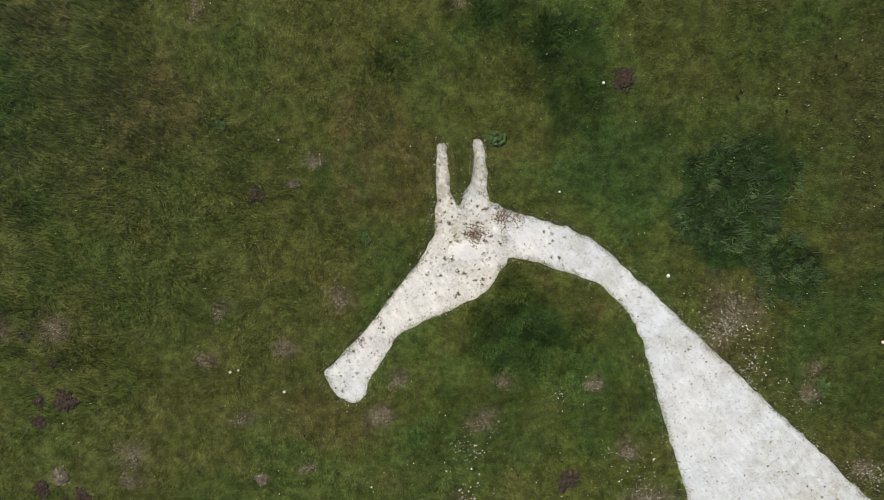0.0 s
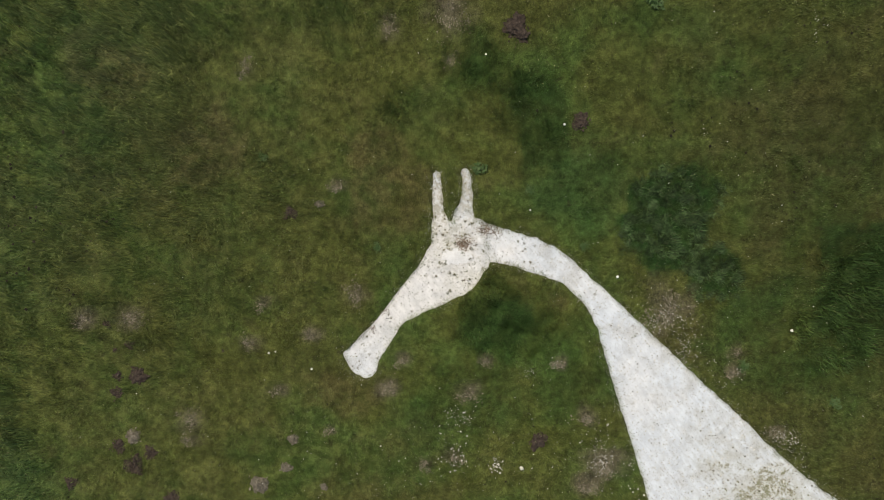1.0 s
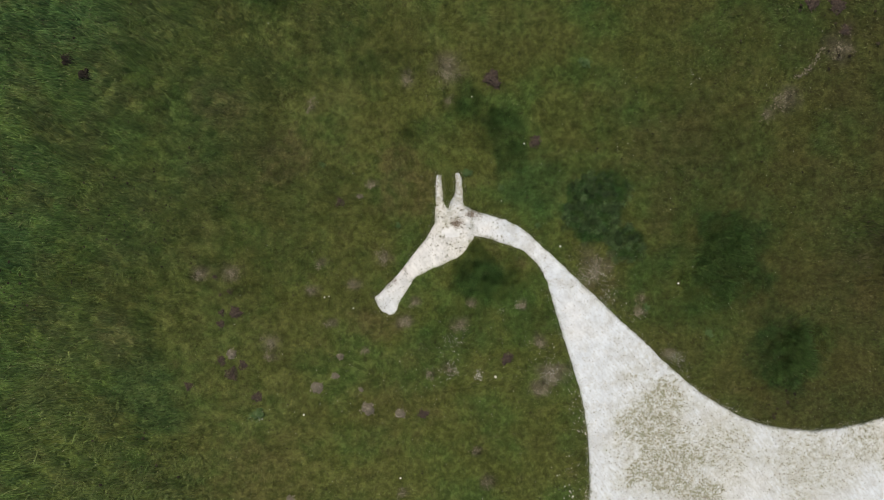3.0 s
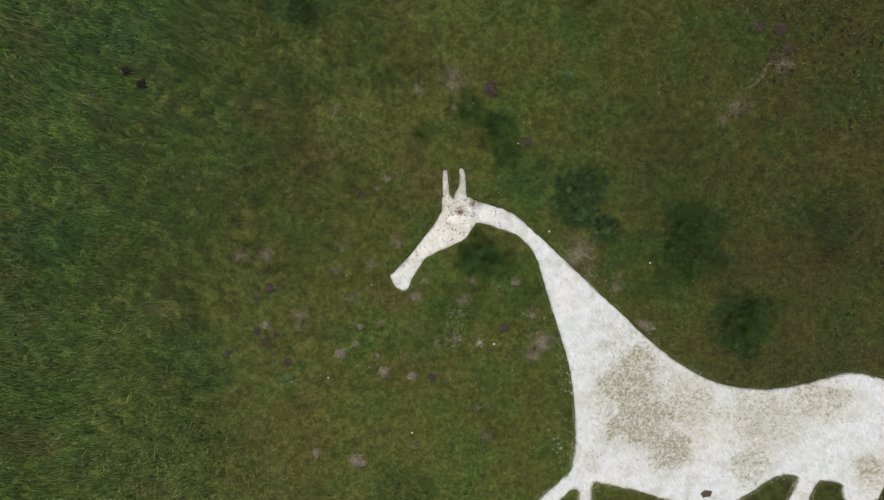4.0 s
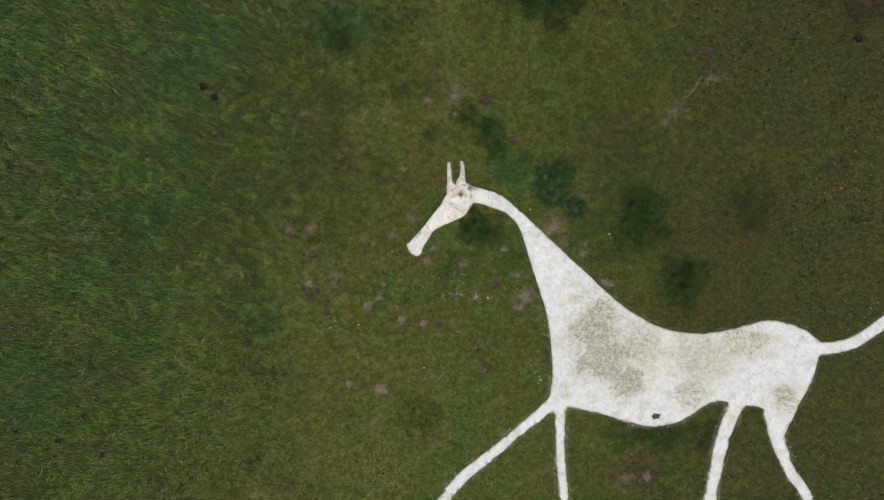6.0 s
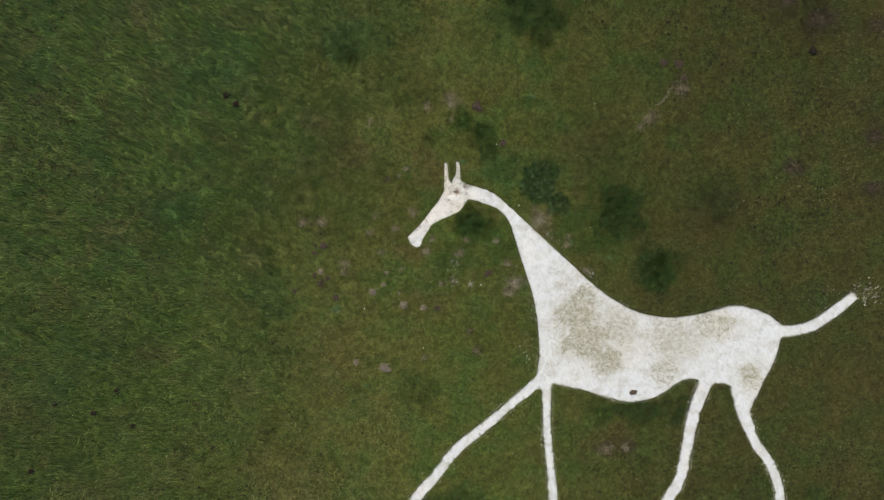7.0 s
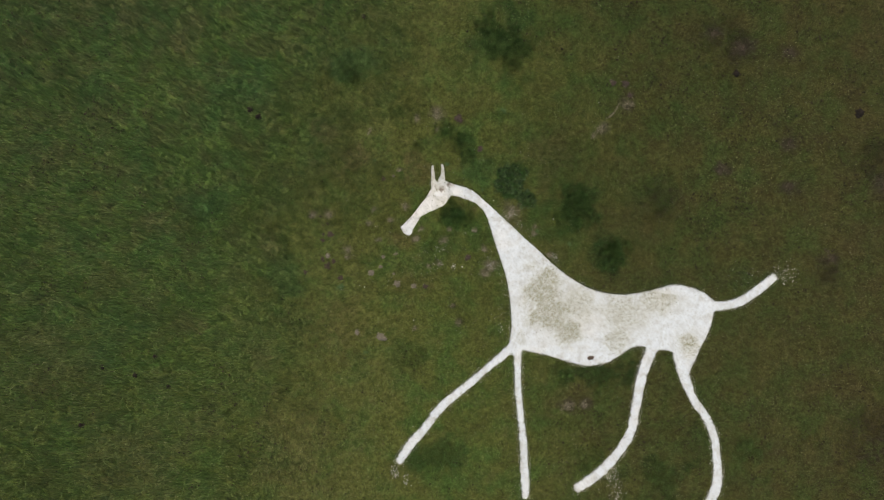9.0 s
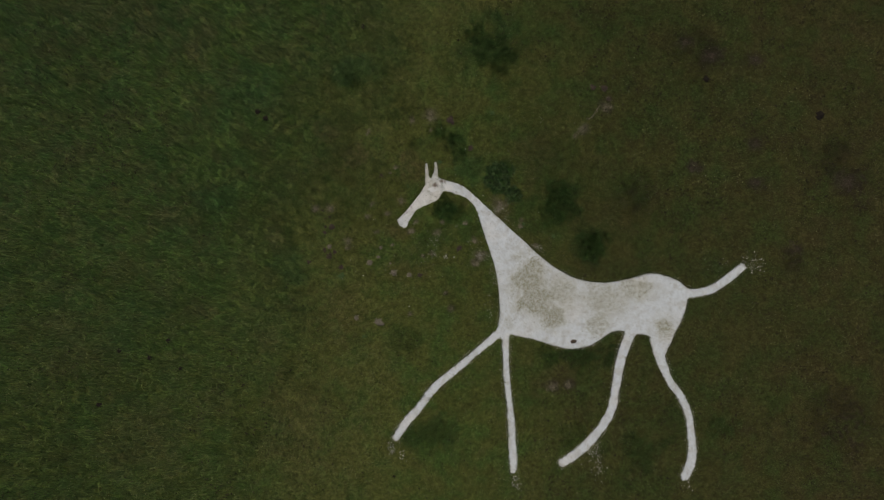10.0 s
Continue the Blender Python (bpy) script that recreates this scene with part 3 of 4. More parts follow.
def molehill(mound, clods, x, y, r, turn, label):
    """A heap with larger clods that have rolled to its foot."""
    g = random.Random(int(turn * 10 + 1000 * r))
    root = new("molehill")
    root.matrix_world = pose(x, y, float(land(x, y)) - 0.02, 0, 0, turn)
    body = new("mound", mound)
    body.scale = (r * g.uniform(0.8, 1.15), r * g.uniform(0.75, 1.0), r)
    body.parent = root
    for k in range(6):
        a, q, s = g.uniform(0, 6.28), r * g.uniform(0.55, 1.35), r * g.uniform(0.07, 0.17)
        clod = new("clod", clods[k % len(clods)])
        clod.location, clod.scale, clod.rotation_euler = (q * math.cos(a), q * math.sin(a), 0.02 + 0.25 * max(0.0, r - q * 0.8) + 0.4 * s), (s, s * 0.8, s * 0.7), (0, 0, a)
        clod.parent = root
    return tagged(root, label, "molehill", "molehills in the meadow")


dark_heaps = [heap_mesh(k, 0.30, SOIL, 0.42) for k in range(4)]
pale_heaps = [heap_mesh(k + 9, 0.36, PALE, 0.26) for k in range(3)]
drop_heaps = [heap_mesh(k + 40, 0.5, DUNG, 0.5) for k in range(3)]
dark_clods, pale_clods = [clod_mesh(k, SOIL) for k in range(3)], [clod_mesh(k + 5, PALE) for k in range(3)]
for k, (x, y, r) in enumerate(HEAPS):
    molehill(dark_heaps[k % 4], dark_clods, x, y, r, k * 77, "dark purplish brown crumbly molehill on short turf")
for k, (x, y, r) in enumerate(PALE_HEAPS):
    molehill(pale_heaps[k % 3], pale_clods, x, y, r, k * 57, "dry pale greyish brown molehill on short turf")
for k, (x, y, r) in enumerate(DROPS):
    lay("dung_pat", drop_heaps[k % 3], x, y, r, k * 37, 0.0, "small dark dung pat on green grass", "dung", "dung pats in the meadow")
pile = new("clod_pile")
pile.location = (11.0, -7.61, float(chalk_top(11.0, -7.61)))
g = random.Random(5)
for k in range(9):
    a, q, r = k * 2.4, 0.20 * math.sqrt((k + 0.3) / 9), g.uniform(0.055, 0.10)
    clod = new("clod", dark_clods[k % 3])
    clod.location, clod.scale, clod.rotation_euler = (1.15 * q * math.cos(a), 0.8 * q * math.sin(a), 0.35 * r), (r, r * 0.8, r * 0.7), (0, 0, a)
    clod.parent = pile
tagged(pile, "dark brown clods of earth heaped on white chalk", "clods")


# ---- grass ----
def blades(x, y, z, length, width, lean, face):
    """One tapered blade a place; lean: how far the tip goes aside, as a share of the length; face: its direction."""
    n = len(x)
    dx, dy = np.cos(face), np.sin(face)
    V = np.empty((n, 3, 3), np.float32)
    up = np.sqrt(np.maximum(0.05, 1 - lean ** 2)) * length
    twist = face + np.pi / 2 + rng.normal(0, 0.5, n)
    wx, wy = np.cos(twist) * width / 2, np.sin(twist) * width / 2
    V[:, 0] = np.stack([x - wx, y - wy, z], -1)
    V[:, 1] = np.stack([x + wx, y + wy, z], -1)
    V[:, 2] = np.stack([x + dx * lean * length, y + dy * lean * length, z + up], -1)
    return V.reshape(-1, 3), np.arange(n * 3, dtype=np.int32).reshape(-1, 3)


def density(x, y):
    r = np.hypot((x + 1) / 1.6, y - 5)
    out = np.maximum(np.maximum(np.abs(x - 1) - 41, np.abs(y - 1) - 24), 0) + 5 * smooth(0, 6, np.maximum(np.abs(x - 1) - 41, np.abs(y - 1) - 24)) * (fnoise(x, y, 0.15, 205) - 0.3)
    return np.clip(2000 * (7 / np.maximum(r, 7)) ** 2.4, 330, 2000) * np.exp(-np.maximum(out, 0) / 6)


def sow(boxes):
    xs, ys = [], []
    for x0, x1, y0, y1, most in boxes:
        m = int((x1 - x0) * (y1 - y0) * most)
        x, y = rng.uniform(x0, x1, m), rng.uniform(y0, y1, m)
        ok = rng.uniform(0, most, m) < density(x, y)
        xs.append(x[ok])
        ys.append(y[ok])
    return np.concatenate(xs), np.concatenate(ys)


x, y = sow([(-13, 11, -3, 13, 2000), (-26, -13, -12, 22, 1700), (11, 24, -12, 22, 1700), (-13, 11, -12, -3, 1500), (-13, 11, 13, 22, 1500),
            (-62, -26, -44, 46, 340), (24, 64, -44, 46, 340), (-26, 24, -44, -12, 420), (-26, 24, 22, 46, 340)])
d = depth(x, y)
ok = d > rng.normal(-0.03, 0.05, len(x))
ok &= (vnoise(x, y, 3.2, 71) > 0.26) | (rng.uniform(0, 1, len(x)) > smooth(2, -2, x - west_edge(y)) * 0.85)
for cx, cy, cr in COVER:
    near = np.nonzero((np.abs(x - cx) < 1.5 * cr) & (np.abs(y - cy) < 1.5 * cr))[0]
    ok[near] &= np.hypot(x[near] - cx, y[near] - cy) > cr * (0.5 + 1.0 * vnoise(x[near], y[near], 6.0, 12))
x, y, d = x[ok], y[ok], d[ok]
lam = density(x, y)
west = smooth(-6, 6, west_edge(y) - x + 12 * (fnoise(x, y, 0.35, 31) - 0.5))
tall = rng.uniform(0, 1, len(x)) < west
big = (1700 / lam) ** 0.30
tuft = smooth(0.25, 0.75, fnoise(x, y, 2.2, 41))
length = (0.035 + 0.050 * tuft + (0.10 + 0.20 * tuft) * west) * big * rng.uniform(0.6, 1.3, len(x))
width = 0.0105 * (1700 / lam) ** 0.46 * rng.uniform(0.7, 1.4, len(x)) * (1 + 0.7 * west)
face = 2 * np.pi * fnoise(x, y, 0.7, 51) * 2 + rng.normal(0, 1.1, len(x))
west_flow = fnoise(x, y, 0.5, 57)
face = np.where(rng.uniform(0, 1, len(x)) < west * 0.85, np.pi - 0.42 + 1.4 * (west_flow - 0.5) + rng.normal(0, 0.32, len(x)), face)
lean = np.clip(rng.normal(0.50, 0.2, len(x)) + 0.27 * west, 0.1, 0.97)
z = land(x, y) - 0.005
for name, pick, material, label in (("short_grass", ~tall, TURF, "short grazed olive green meadow turf"), ("long_grass", tall, LONG, "longer soft green meadow grass")):
    ob = new(name, zoned(mesh_from(name, *blades(*(q[pick] for q in (x, y, z, length, width, lean, face))), material), x[pick], y[pick]))
    tagged(ob, label, "grass", kind="stuff")


rim = np.argwhere(np.abs(SDF) < 0.20)
pick = rim[rng.integers(0, len(rim), 330000)]
x, y = gx[0] + (pick[:, 1] + rng.uniform(-0.5, 0.5, len(pick))) * CELL, gy[0] + (pick[:, 0] + rng.uniform(-0.5, 0.5, len(pick))) * CELL
d = depth(x, y)
ok = (rng.uniform(0, 1, len(x)) < smooth(-0.15, 0.02, d + 0.10 * (vnoise(x, y, 5.0, 43) - 0.5)) ** 1.5) & (d < 0.12)
x, y, d = x[ok], y[ok], d[ok]
n = len(x)
grow = (1700 / density(x, y)) ** 0.25
fringe = blades(x, y, np.where(d < 0, chalk_top(x, y), land(x, y)) - 0.01, rng.uniform(0.03, 0.10, n) * grow, 0.009 * grow * rng.uniform(0.7, 1.4, n), np.clip(rng.normal(0.7, 0.2, n), 0.1, 0.95), rng.uniform(0, 2 * np.pi, n))
tagged(new("edge_grass", zoned(mesh_from("edge_grass", *fringe, TURF), x, y)), "turf blades hanging over the cut chalk edge", "grass", kind="stuff")


def clump(cx, cy, r, high, count, material, seed, label, coarse=False):
    """A stand of taller grass: many tufts, each a part, with dark gaps between them."""
    g = np.random.default_rng(seed)
    m = int((62 if coarse else 20) * r * r) + 8
    a, q = g.uniform(0, 2 * np.pi, m), r * np.sqrt(g.uniform(0, 1, m))
    q = q * (0.55 + 0.95 * vnoise(np.cos(a) * 1.5, np.sin(a) * 1.5, 1.0, seed))
    tx, ty, th = cx + q * np.cos(a), cy + q * np.sin(a), g.uniform(0.55, 1.2, m) * (1.1 - 0.5 * (q / r) ** 2)
    bow = np.where(g.uniform(0, 1, m) < 0.6, np.pi - 0.2, 0.15) + g.normal(0, 0.6, m)
    s = 0.055 if coarse else 0.11 + 0.03 * r
    k = np.sort(g.integers(0, m, count))
    x, y = tx[k] + g.normal(0, s, count), ty[k] + g.normal(0, s, count)
    ok = depth(x, y) > 0.02
    for hx, hy, hr in COVER[np.hypot(COVER[:, 0] - cx, COVER[:, 1] - cy) < r + 1.5]:
        ok &= np.hypot(x - hx, y - hy) > hr
    x, y, k = x[ok], y[ok], k[ok]
    n = len(x)
    out = np.arctan2(y - ty[k], x - tx[k]) + g.normal(0, 0.5, n)
    if coarse:
        out = np.where(g.uniform(0, 1, n) < 0.75, bow[k] + g.normal(0, 0.35, n), out)
    foot = float(land(cx, cy))
    V, F = blades(x, y, land(x, y) - 0.01, high * th[k] * g.uniform(0.5, 1.2, n), (0.021 if coarse else 0.013 * (1 + 0.4 * r)) * g.uniform(0.6, 1.4, n), np.clip(g.normal(0.72 if coarse else 0.5, 0.18, n), 0.05, 0.95), out)
    V = V.reshape(-1, 3, 3) - np.array([cx, cy, foot])
    root = new("grass_clump")
    root.location = (cx, cy, foot)
    for piece in range(m):
        pick = k == piece
        if pick.sum() > 3:
            ob = new("tuft", zoned(mesh_from("tuft", V[pick].reshape(-1, 3), F[:pick.sum()], material), x[pick], y[pick]))
            ob.parent = root
            tagged(ob, kind="stuff")
    return tagged(root, label, "grass clump", "clumps of rank grass")


COARSE = "coarse dark green tall grass standing in tufts"
LUSHLY = "dark green lush grass patch in shorter turf"
DEAD = "dark brown withered bracken and heath patch"
CLUMPS_NEAR = [
    (4.95, 6.15, 1.3, 0.19, 11500, RUSH, COARSE), (6.1, 4.75, 0.8, 0.18, 4300, RUSH, COARSE), (9.76, 3.83, 1.7, 0.22, 12000, LUSH, LUSHLY), (12.90, 0.40, 1.2, 0.30, 9000, LUSH, LUSHLY),
    (16.48, 4.64, 1.9, 0.20, 3600, HEATH, DEAD), (-2.09, 9.0, 0.5, 0.12, 2500, LUSH, LUSHLY), (0.75, 9.25, 0.8, 0.14, 6500, LUSH, LUSHLY), (1.5, 8.15, 0.6, 0.12, 4000, LUSH, LUSHLY),
    (0.15, 3.7, 1.0, 0.16, 12000, LUSH, LUSHLY), (1.4, 3.2, 0.9, 0.14, 9000, LUSH, LUSHLY), (-0.25, 10.1, 0.7, 0.12, 4500, LUSH, LUSHLY)]
CLUMPS_FAR = [
    (22.0, 16.8, 2.7, 0.22, 3500, HEATH, DEAD), (4.92, 16.5, 1.9, 0.28, 9000, LUSH, LUSHLY), (2.95, 18.3, 1.1, 0.25, 4000, LUSH, LUSHLY), (-1.15, -15.5, 2.0, 0.16, 7000, LUSH, LUSHLY),
    (11.0, -15.6, 1.2, 0.2, 5000, LUSH, LUSHLY), (8.6, -8.9, 1.0, 0.16, 5000, LUSH, LUSHLY), (11.8, -9.2, 1.3, 0.16, 6000, LUSH, LUSHLY), (23.5, -15.0, 1.6, 0.2, 5000, LUSH, LUSHLY),
    (33.0, -13.8, 2.4, 0.25, 6000, HEATH, DEAD), (33.9, 7.9, 1.8, 0.25, 4000, HEATH, DEAD), (30.0, -1.0, 1.2, 0.2, 2500, HEATH, DEAD), (-2.85, -7.5, 1.3, 0.14, 5000, LUSH, LUSHLY),
    (16.5, -16.9, 1.5, 0.18, 5000, LUSH, LUSHLY), (-19.8, 2.4, 1.4, 0.25, 4000, LUSH, LUSHLY), (-7.4, 14.6, 1.2, 0.22, 5000, LUSH, LUSHLY)]
for k, (x, y, r, h, n, m, text) in enumerate(CLUMPS_NEAR + CLUMPS_FAR):
    clump(x, y, r, h, n, m, 100 + k, text, m is RUSH)


# ---- chalk lumps, gravel, weeds ----
def lumps(x, y, z, size, seed):
    """Four-sided stones, joined."""
    g = np.random.default_rng(seed)
    n = len(x)
    a0 = g.uniform(0, 2 * np.pi, n)
    V = np.empty((n, 5, 3))
    for k in range(4):
        a, s = a0 + k * np.pi / 2 + g.normal(0, 0.25, n), size * g.uniform(0.7, 1.2, n)
        V[:, k] = np.stack([x + s * np.cos(a), y + s * np.sin(a), z - 0.2 * size], -1)
    V[:, 4] = np.stack([x + g.normal(0, 0.2, n) * size, y + g.normal(0, 0.2, n) * size, z + size * g.uniform(0.4, 0.9, n)], -1)
    base = (np.arange(n) * 5)[:, None, None]
    F = base + np.array([[0, 1, 4], [1, 2, 4], [2, 3, 4], [3, 0, 4]])[None]
    return V.reshape(-1, 3), F.reshape(-1, 3)



for k, (cx, cy, r) in enumerate(BARE + BARE_FAR):
    g = np.random.default_rng(300 + k)
    n = int(5200 * min(r, 0.6) ** 2) + 420
    turn, stretch = g.uniform(0, np.pi), g.uniform(0.40, 0.9)
    u, v = g.uniform(-1.5, 1.5, n) * r, g.uniform(-1.5, 1.5, n) * r * stretch
    x, y = cx + u * np.cos(turn) - v * np.sin(turn), cy + u * np.sin(turn) + v * np.cos(turn)
    thick = 1 - np.hypot(u, v / stretch) / (1.5 * r) + 1.5 * (fnoise(x, y, 1.6 / r, k) - 0.5) + 0.7 * (fnoise(x, y, 7.0, k + 5) - 0.5)
    bald = g.uniform(0.15, 0.85, n) < thick
    x, y = x[bald], y[bald]
    ok = depth(x, y) > 0.0
    x, y = x[ok], y[ok]
    V, F = lumps(x, y, land(x, y) + 0.004, (0.006 + 0.022 * g.uniform(0, 1, len(x)) ** 3) * (0.8 + r), 40 + k)
    V -= np.array([[cx, cy, 0]])
    V[:, 2] = np.minimum(V[:, 2], float(land(cx, cy)) + 0.05)
    ob = new("bare_patch", mesh_from("bare_patch", V, F, SOIL if cx > 20 else PALE))
    ob.location = (cx, cy, 0)
    tagged(ob, "dark bare earth showing through withered turf" if cx > 20 else "pale scraped bare earth showing through thin grass", "bare earth", kind="stuff")


def stuff(name, arrays, material, label, category):
    return tagged(new(name, mesh_from(name, *arrays, material)), label, category, kind="stuff")


x, y = rng.uniform(-4, 26, 260000), rng.uniform(-19.6, 7.6, 260000)
stained = np.zeros(len(x))
for sx, sy, rx, ry, sw in STAINS:
    stained = np.maximum(stained, 1 - smooth(0.6, 1.1, np.hypot((x - sx) / rx, (y - sy) / ry)))
ok = (depth(x, y) < -0.02) & (rng.uniform(0, 1, len(x)) < 0.22 + 0.7 * stained)
x, y = x[ok], y[ok]
stuff("chalk_rubble", lumps(x, y, chalk_top(x, y), 0.008 + 0.026 * rng.uniform(0, 1, len(x)) ** 3, 3), RUBBLE, "loose white and grey chalk lumps", "chalk rubble")

x, y = rng.uniform(-1.6, 20, 60000), rng.uniform(-8, 7.4, 60000)
stained = np.full(len(x), 0.02)
for sx, sy, rx, ry, sw in STAINS:
    stained = np.maximum(stained, sw * (1 - smooth(0.4, 1.15, np.hypot((x - sx) / rx, (y - sy) / ry) + 0.8 * (fnoise(x, y, 1.2, 15) - 0.5))))
ok = (depth(x, y) < -0.05) & (rng.uniform(0, 1, len(x)) < stained * 0.6)
x, y = x[ok], y[ok]
stuff("seedlings", lumps(x, y, chalk_top(x, y), 0.008 + 0.042 * rng.uniform(0, 1, len(x)) ** 2.5, 33), WEED, "tiny olive seedlings and moss on chalk", "seedlings")

x, y = rng.uniform(-3.8, 26, 9000), rng.uniform(-19.5, 7.4, 9000)
ok = depth(x, y) < -0.06
x, y = x[ok], y[ok]
stuff("flints", lumps(x, y, chalk_top(x, y), 0.008 + 0.03 * rng.uniform(0, 1, len(x)) ** 3, 35), FLINT, "grey flints scattered on the chalk", "flints")

# spills of chalk crumbs (x, y, spread across, spread along, count, size)
SPILLS_FOOT = [(-4.17, -16.15, 0.18, 0.35, 90, 1.3), (-3.32, -16.85, 0.15, 0.35, 60, 1.3), (6.03, -18.9, 0.3, 0.45, 150, 1.35), (12.6, -16.6, 0.35, 0.45, 170, 1.35), (12.9, -18.0, 0.3, 0.5, 110, 1.35), (26.3, -1.2, 0.55, 0.45, 180, 1.3), (4.75, 3.6, 0.40, 0.40, 300, 0.5), (3.3, -0.3, 0.25, 0.45, 160, 0.6), (-0.74, -0.25, 0.2, 0.2, 60, 0.8), (-0.9, 0.2, 0.5, 0.5, 50, 0.8), (0.39, -0.5, 0.12, 0.12, 30, 0.8)]
SPILLS_TURF = [(8.3, 0.25, 0.2, 0.2, 60, 0.6), (23.5, -1.5, 1.0, 0.8, 90, 1.0), (20.4, -19.6, 0.3, 0.3, 50, 1.2), (4.1, -5.0, 0.25, 0.6, 60, 1.0), (5.4, 2.9, 0.25, 0.45, 160, 0.6), (4.3, -2.0, 0.25, 0.8, 90, 1.0), (-0.43, 0.87, 0.16, 0.12, 90, 0.5), (0.40, -0.45, 0.10, 0.10, 70, 0.6), (1.22, 2.08, 0.12, 0.08, 60, 0.4), (1.96, 2.31, 0.10, 0.10, 50, 0.4), (3.13, -0.31, 0.16, 0.28, 160, 0.5)]
SPILLS_THIN = [(8.19, 0.28, 0.12, 0.15, 70, 0.6), (6.84, 2.06, 0.10, 0.08, 40, 0.4), (-0.80, 0.95, 0.1, 0.1, 50, 0.4), (5.4, 2.6, 0.12, 0.2, 90, 0.5), (5.68, 8.4, 0.06, 0.10, 14, 0.5), (8.56, 10.95, 0.12, 0.2, 30, 0.5), (-0.5, -0.4, 1.6, 0.9, 110, 0.55), (-4.2, -1.2, 1.5, 0.9, 60, 0.6), (2.6, 0.0, 0.5, 0.5, 80, 0.5), (-8.28, -2.1, 0.14, 0.12, 60, 0.6)]
for k, (cx, cy, sx, sy, n, big) in enumerate(SPILLS_FOOT + SPILLS_TURF + SPILLS_THIN):
    g = np.random.default_rng(60 + k)
    x, y = g.normal(cx, sx, n), g.normal(cy, sy, n)
    stuff("chalk_rubble", lumps(x, y, land(x, y) + 0.035, (0.008 + 0.036 * g.uniform(0, 1, n) ** 3) * big, k), RUBBLE, "crumbs of white chalk scattered on the turf", "chalk rubble")

x, y = rng.uniform(-5, 27, 900000), rng.uniform(-20.5, 8.5, 900000)
d = depth(x, y)
ok = (d > -0.02) & (d < 0.02 + np.abs(rng.normal(0, 0.07, len(x))) * smooth(0.25, 0.7, fnoise(x, y, 1.2, 77)) * 1.6)
x, y = x[ok], y[ok]
stuff("chalk_rubble", lumps(x, y, land(x, y) + 0.012, (0.004 + 0.014 * rng.uniform(0, 1, len(x)) ** 7) * (1 + 1.2 * smooth(2, -8, y)), 9), RUBBLE, "white chalk crumbs along the cut turf edge", "chalk rubble")


g = np.random.default_rng(91)
u = g.uniform(0, 1, 700)
x, y = 3.6 + 5.6 * u + np.abs(g.normal(0, 0.24, 700)), 4.1 - 5.4 * u + np.abs(g.normal(0, 0.24, 700))
ok = (depth(x, y) > 0.02) & (g.uniform(0, 1, 700) < 0.05 + 0.95 * smooth(0.48, 0.62, fnoise(x, y, 0.9, 93)))
x, y = x[ok], y[ok]
stuff("chalk_rubble", lumps(x, y, land(x, y) + 0.03, 0.004 + 0.017 * g.uniform(0, 1, len(x)) ** 3, 92), RUBBLE, "fine chalk crumbs trodden into turf beside the neck", "chalk rubble")

x, y = rng.uniform(-5, 27, 260000), rng.uniform(-20.5, 0.5, 260000)
d = depth(x, y)
ok = (d > 0.0) & (d < np.abs(rng.normal(0, 0.08, len(x))) * (1 + 0.6 * smooth(-5, -9, y))) & (rng.uniform(0, 1, len(x)) < 0.08 + 0.45 * smooth(0.4, 0.7, fnoise(x, y, 0.8, 79)))
x, y = x[ok], y[ok]
stuff("chalk_rubble", lumps(x, y, land(x, y) + 0.03, (0.007 + 0.018 * rng.uniform(0, 1, len(x)) ** 3) * (1 + 0.7 * smooth(-5, -9, y)), 19), RUBBLE, "chalk crumbs spilled along the cut turf edge", "chalk rubble")


def disc(rx, ry, seed, high):
    bm = bmesh.new()
    bmesh.ops.create_circle(bm, cap_ends=True, segments=40, radius=1.0)
    bmesh.ops.poke(bm, faces=bm.faces[:])
    for v in bm.verts:
        a = math.atan2(v.co.y, v.co.x)
        q = v.co.length * (1 + 0.5 * noise.noise(Vector((math.cos(a) * 1.6, math.sin(a) * 1.6, seed))) + 0.45 * noise.noise(Vector((math.cos(a) * 6, math.sin(a) * 6, seed))))
        v.co = Vector((q * rx * math.cos(a), q * ry * math.sin(a), high if v.co.length < 0.5 else 0.002))
    return bm


eye = tagged(part("lime_patch", disc(0.36, 0.25, 4, 0.02), LIME, None, "fresh bright white lime patch on the chalk"), category="lime patch")
eye.location = (-0.70, 5.14, float(chalk_top(-0.7, 5.14)) + 0.012)
for k, (cx, cy, s, n) in enumerate([(-0.47, 5.47, 0.11, 420), (0.05, 5.86, 0.10, 160), (0.33, 5.82, 0.10, 90), (-2.86, 3.25, 0.06, 40), (-2.55, 3.7, 0.06, 30)]):
    g = np.random.default_rng(80 + k)
    x, y = g.normal(cx, s, n), g.normal(cy, s * 0.8, n)
    stuff("gravel", lumps(x, y, chalk_top(x, y) + 0.01, g.uniform(0.006, 0.020, n), k), GRAVEL, "reddish brown gravel lying on the chalk", "gravel")


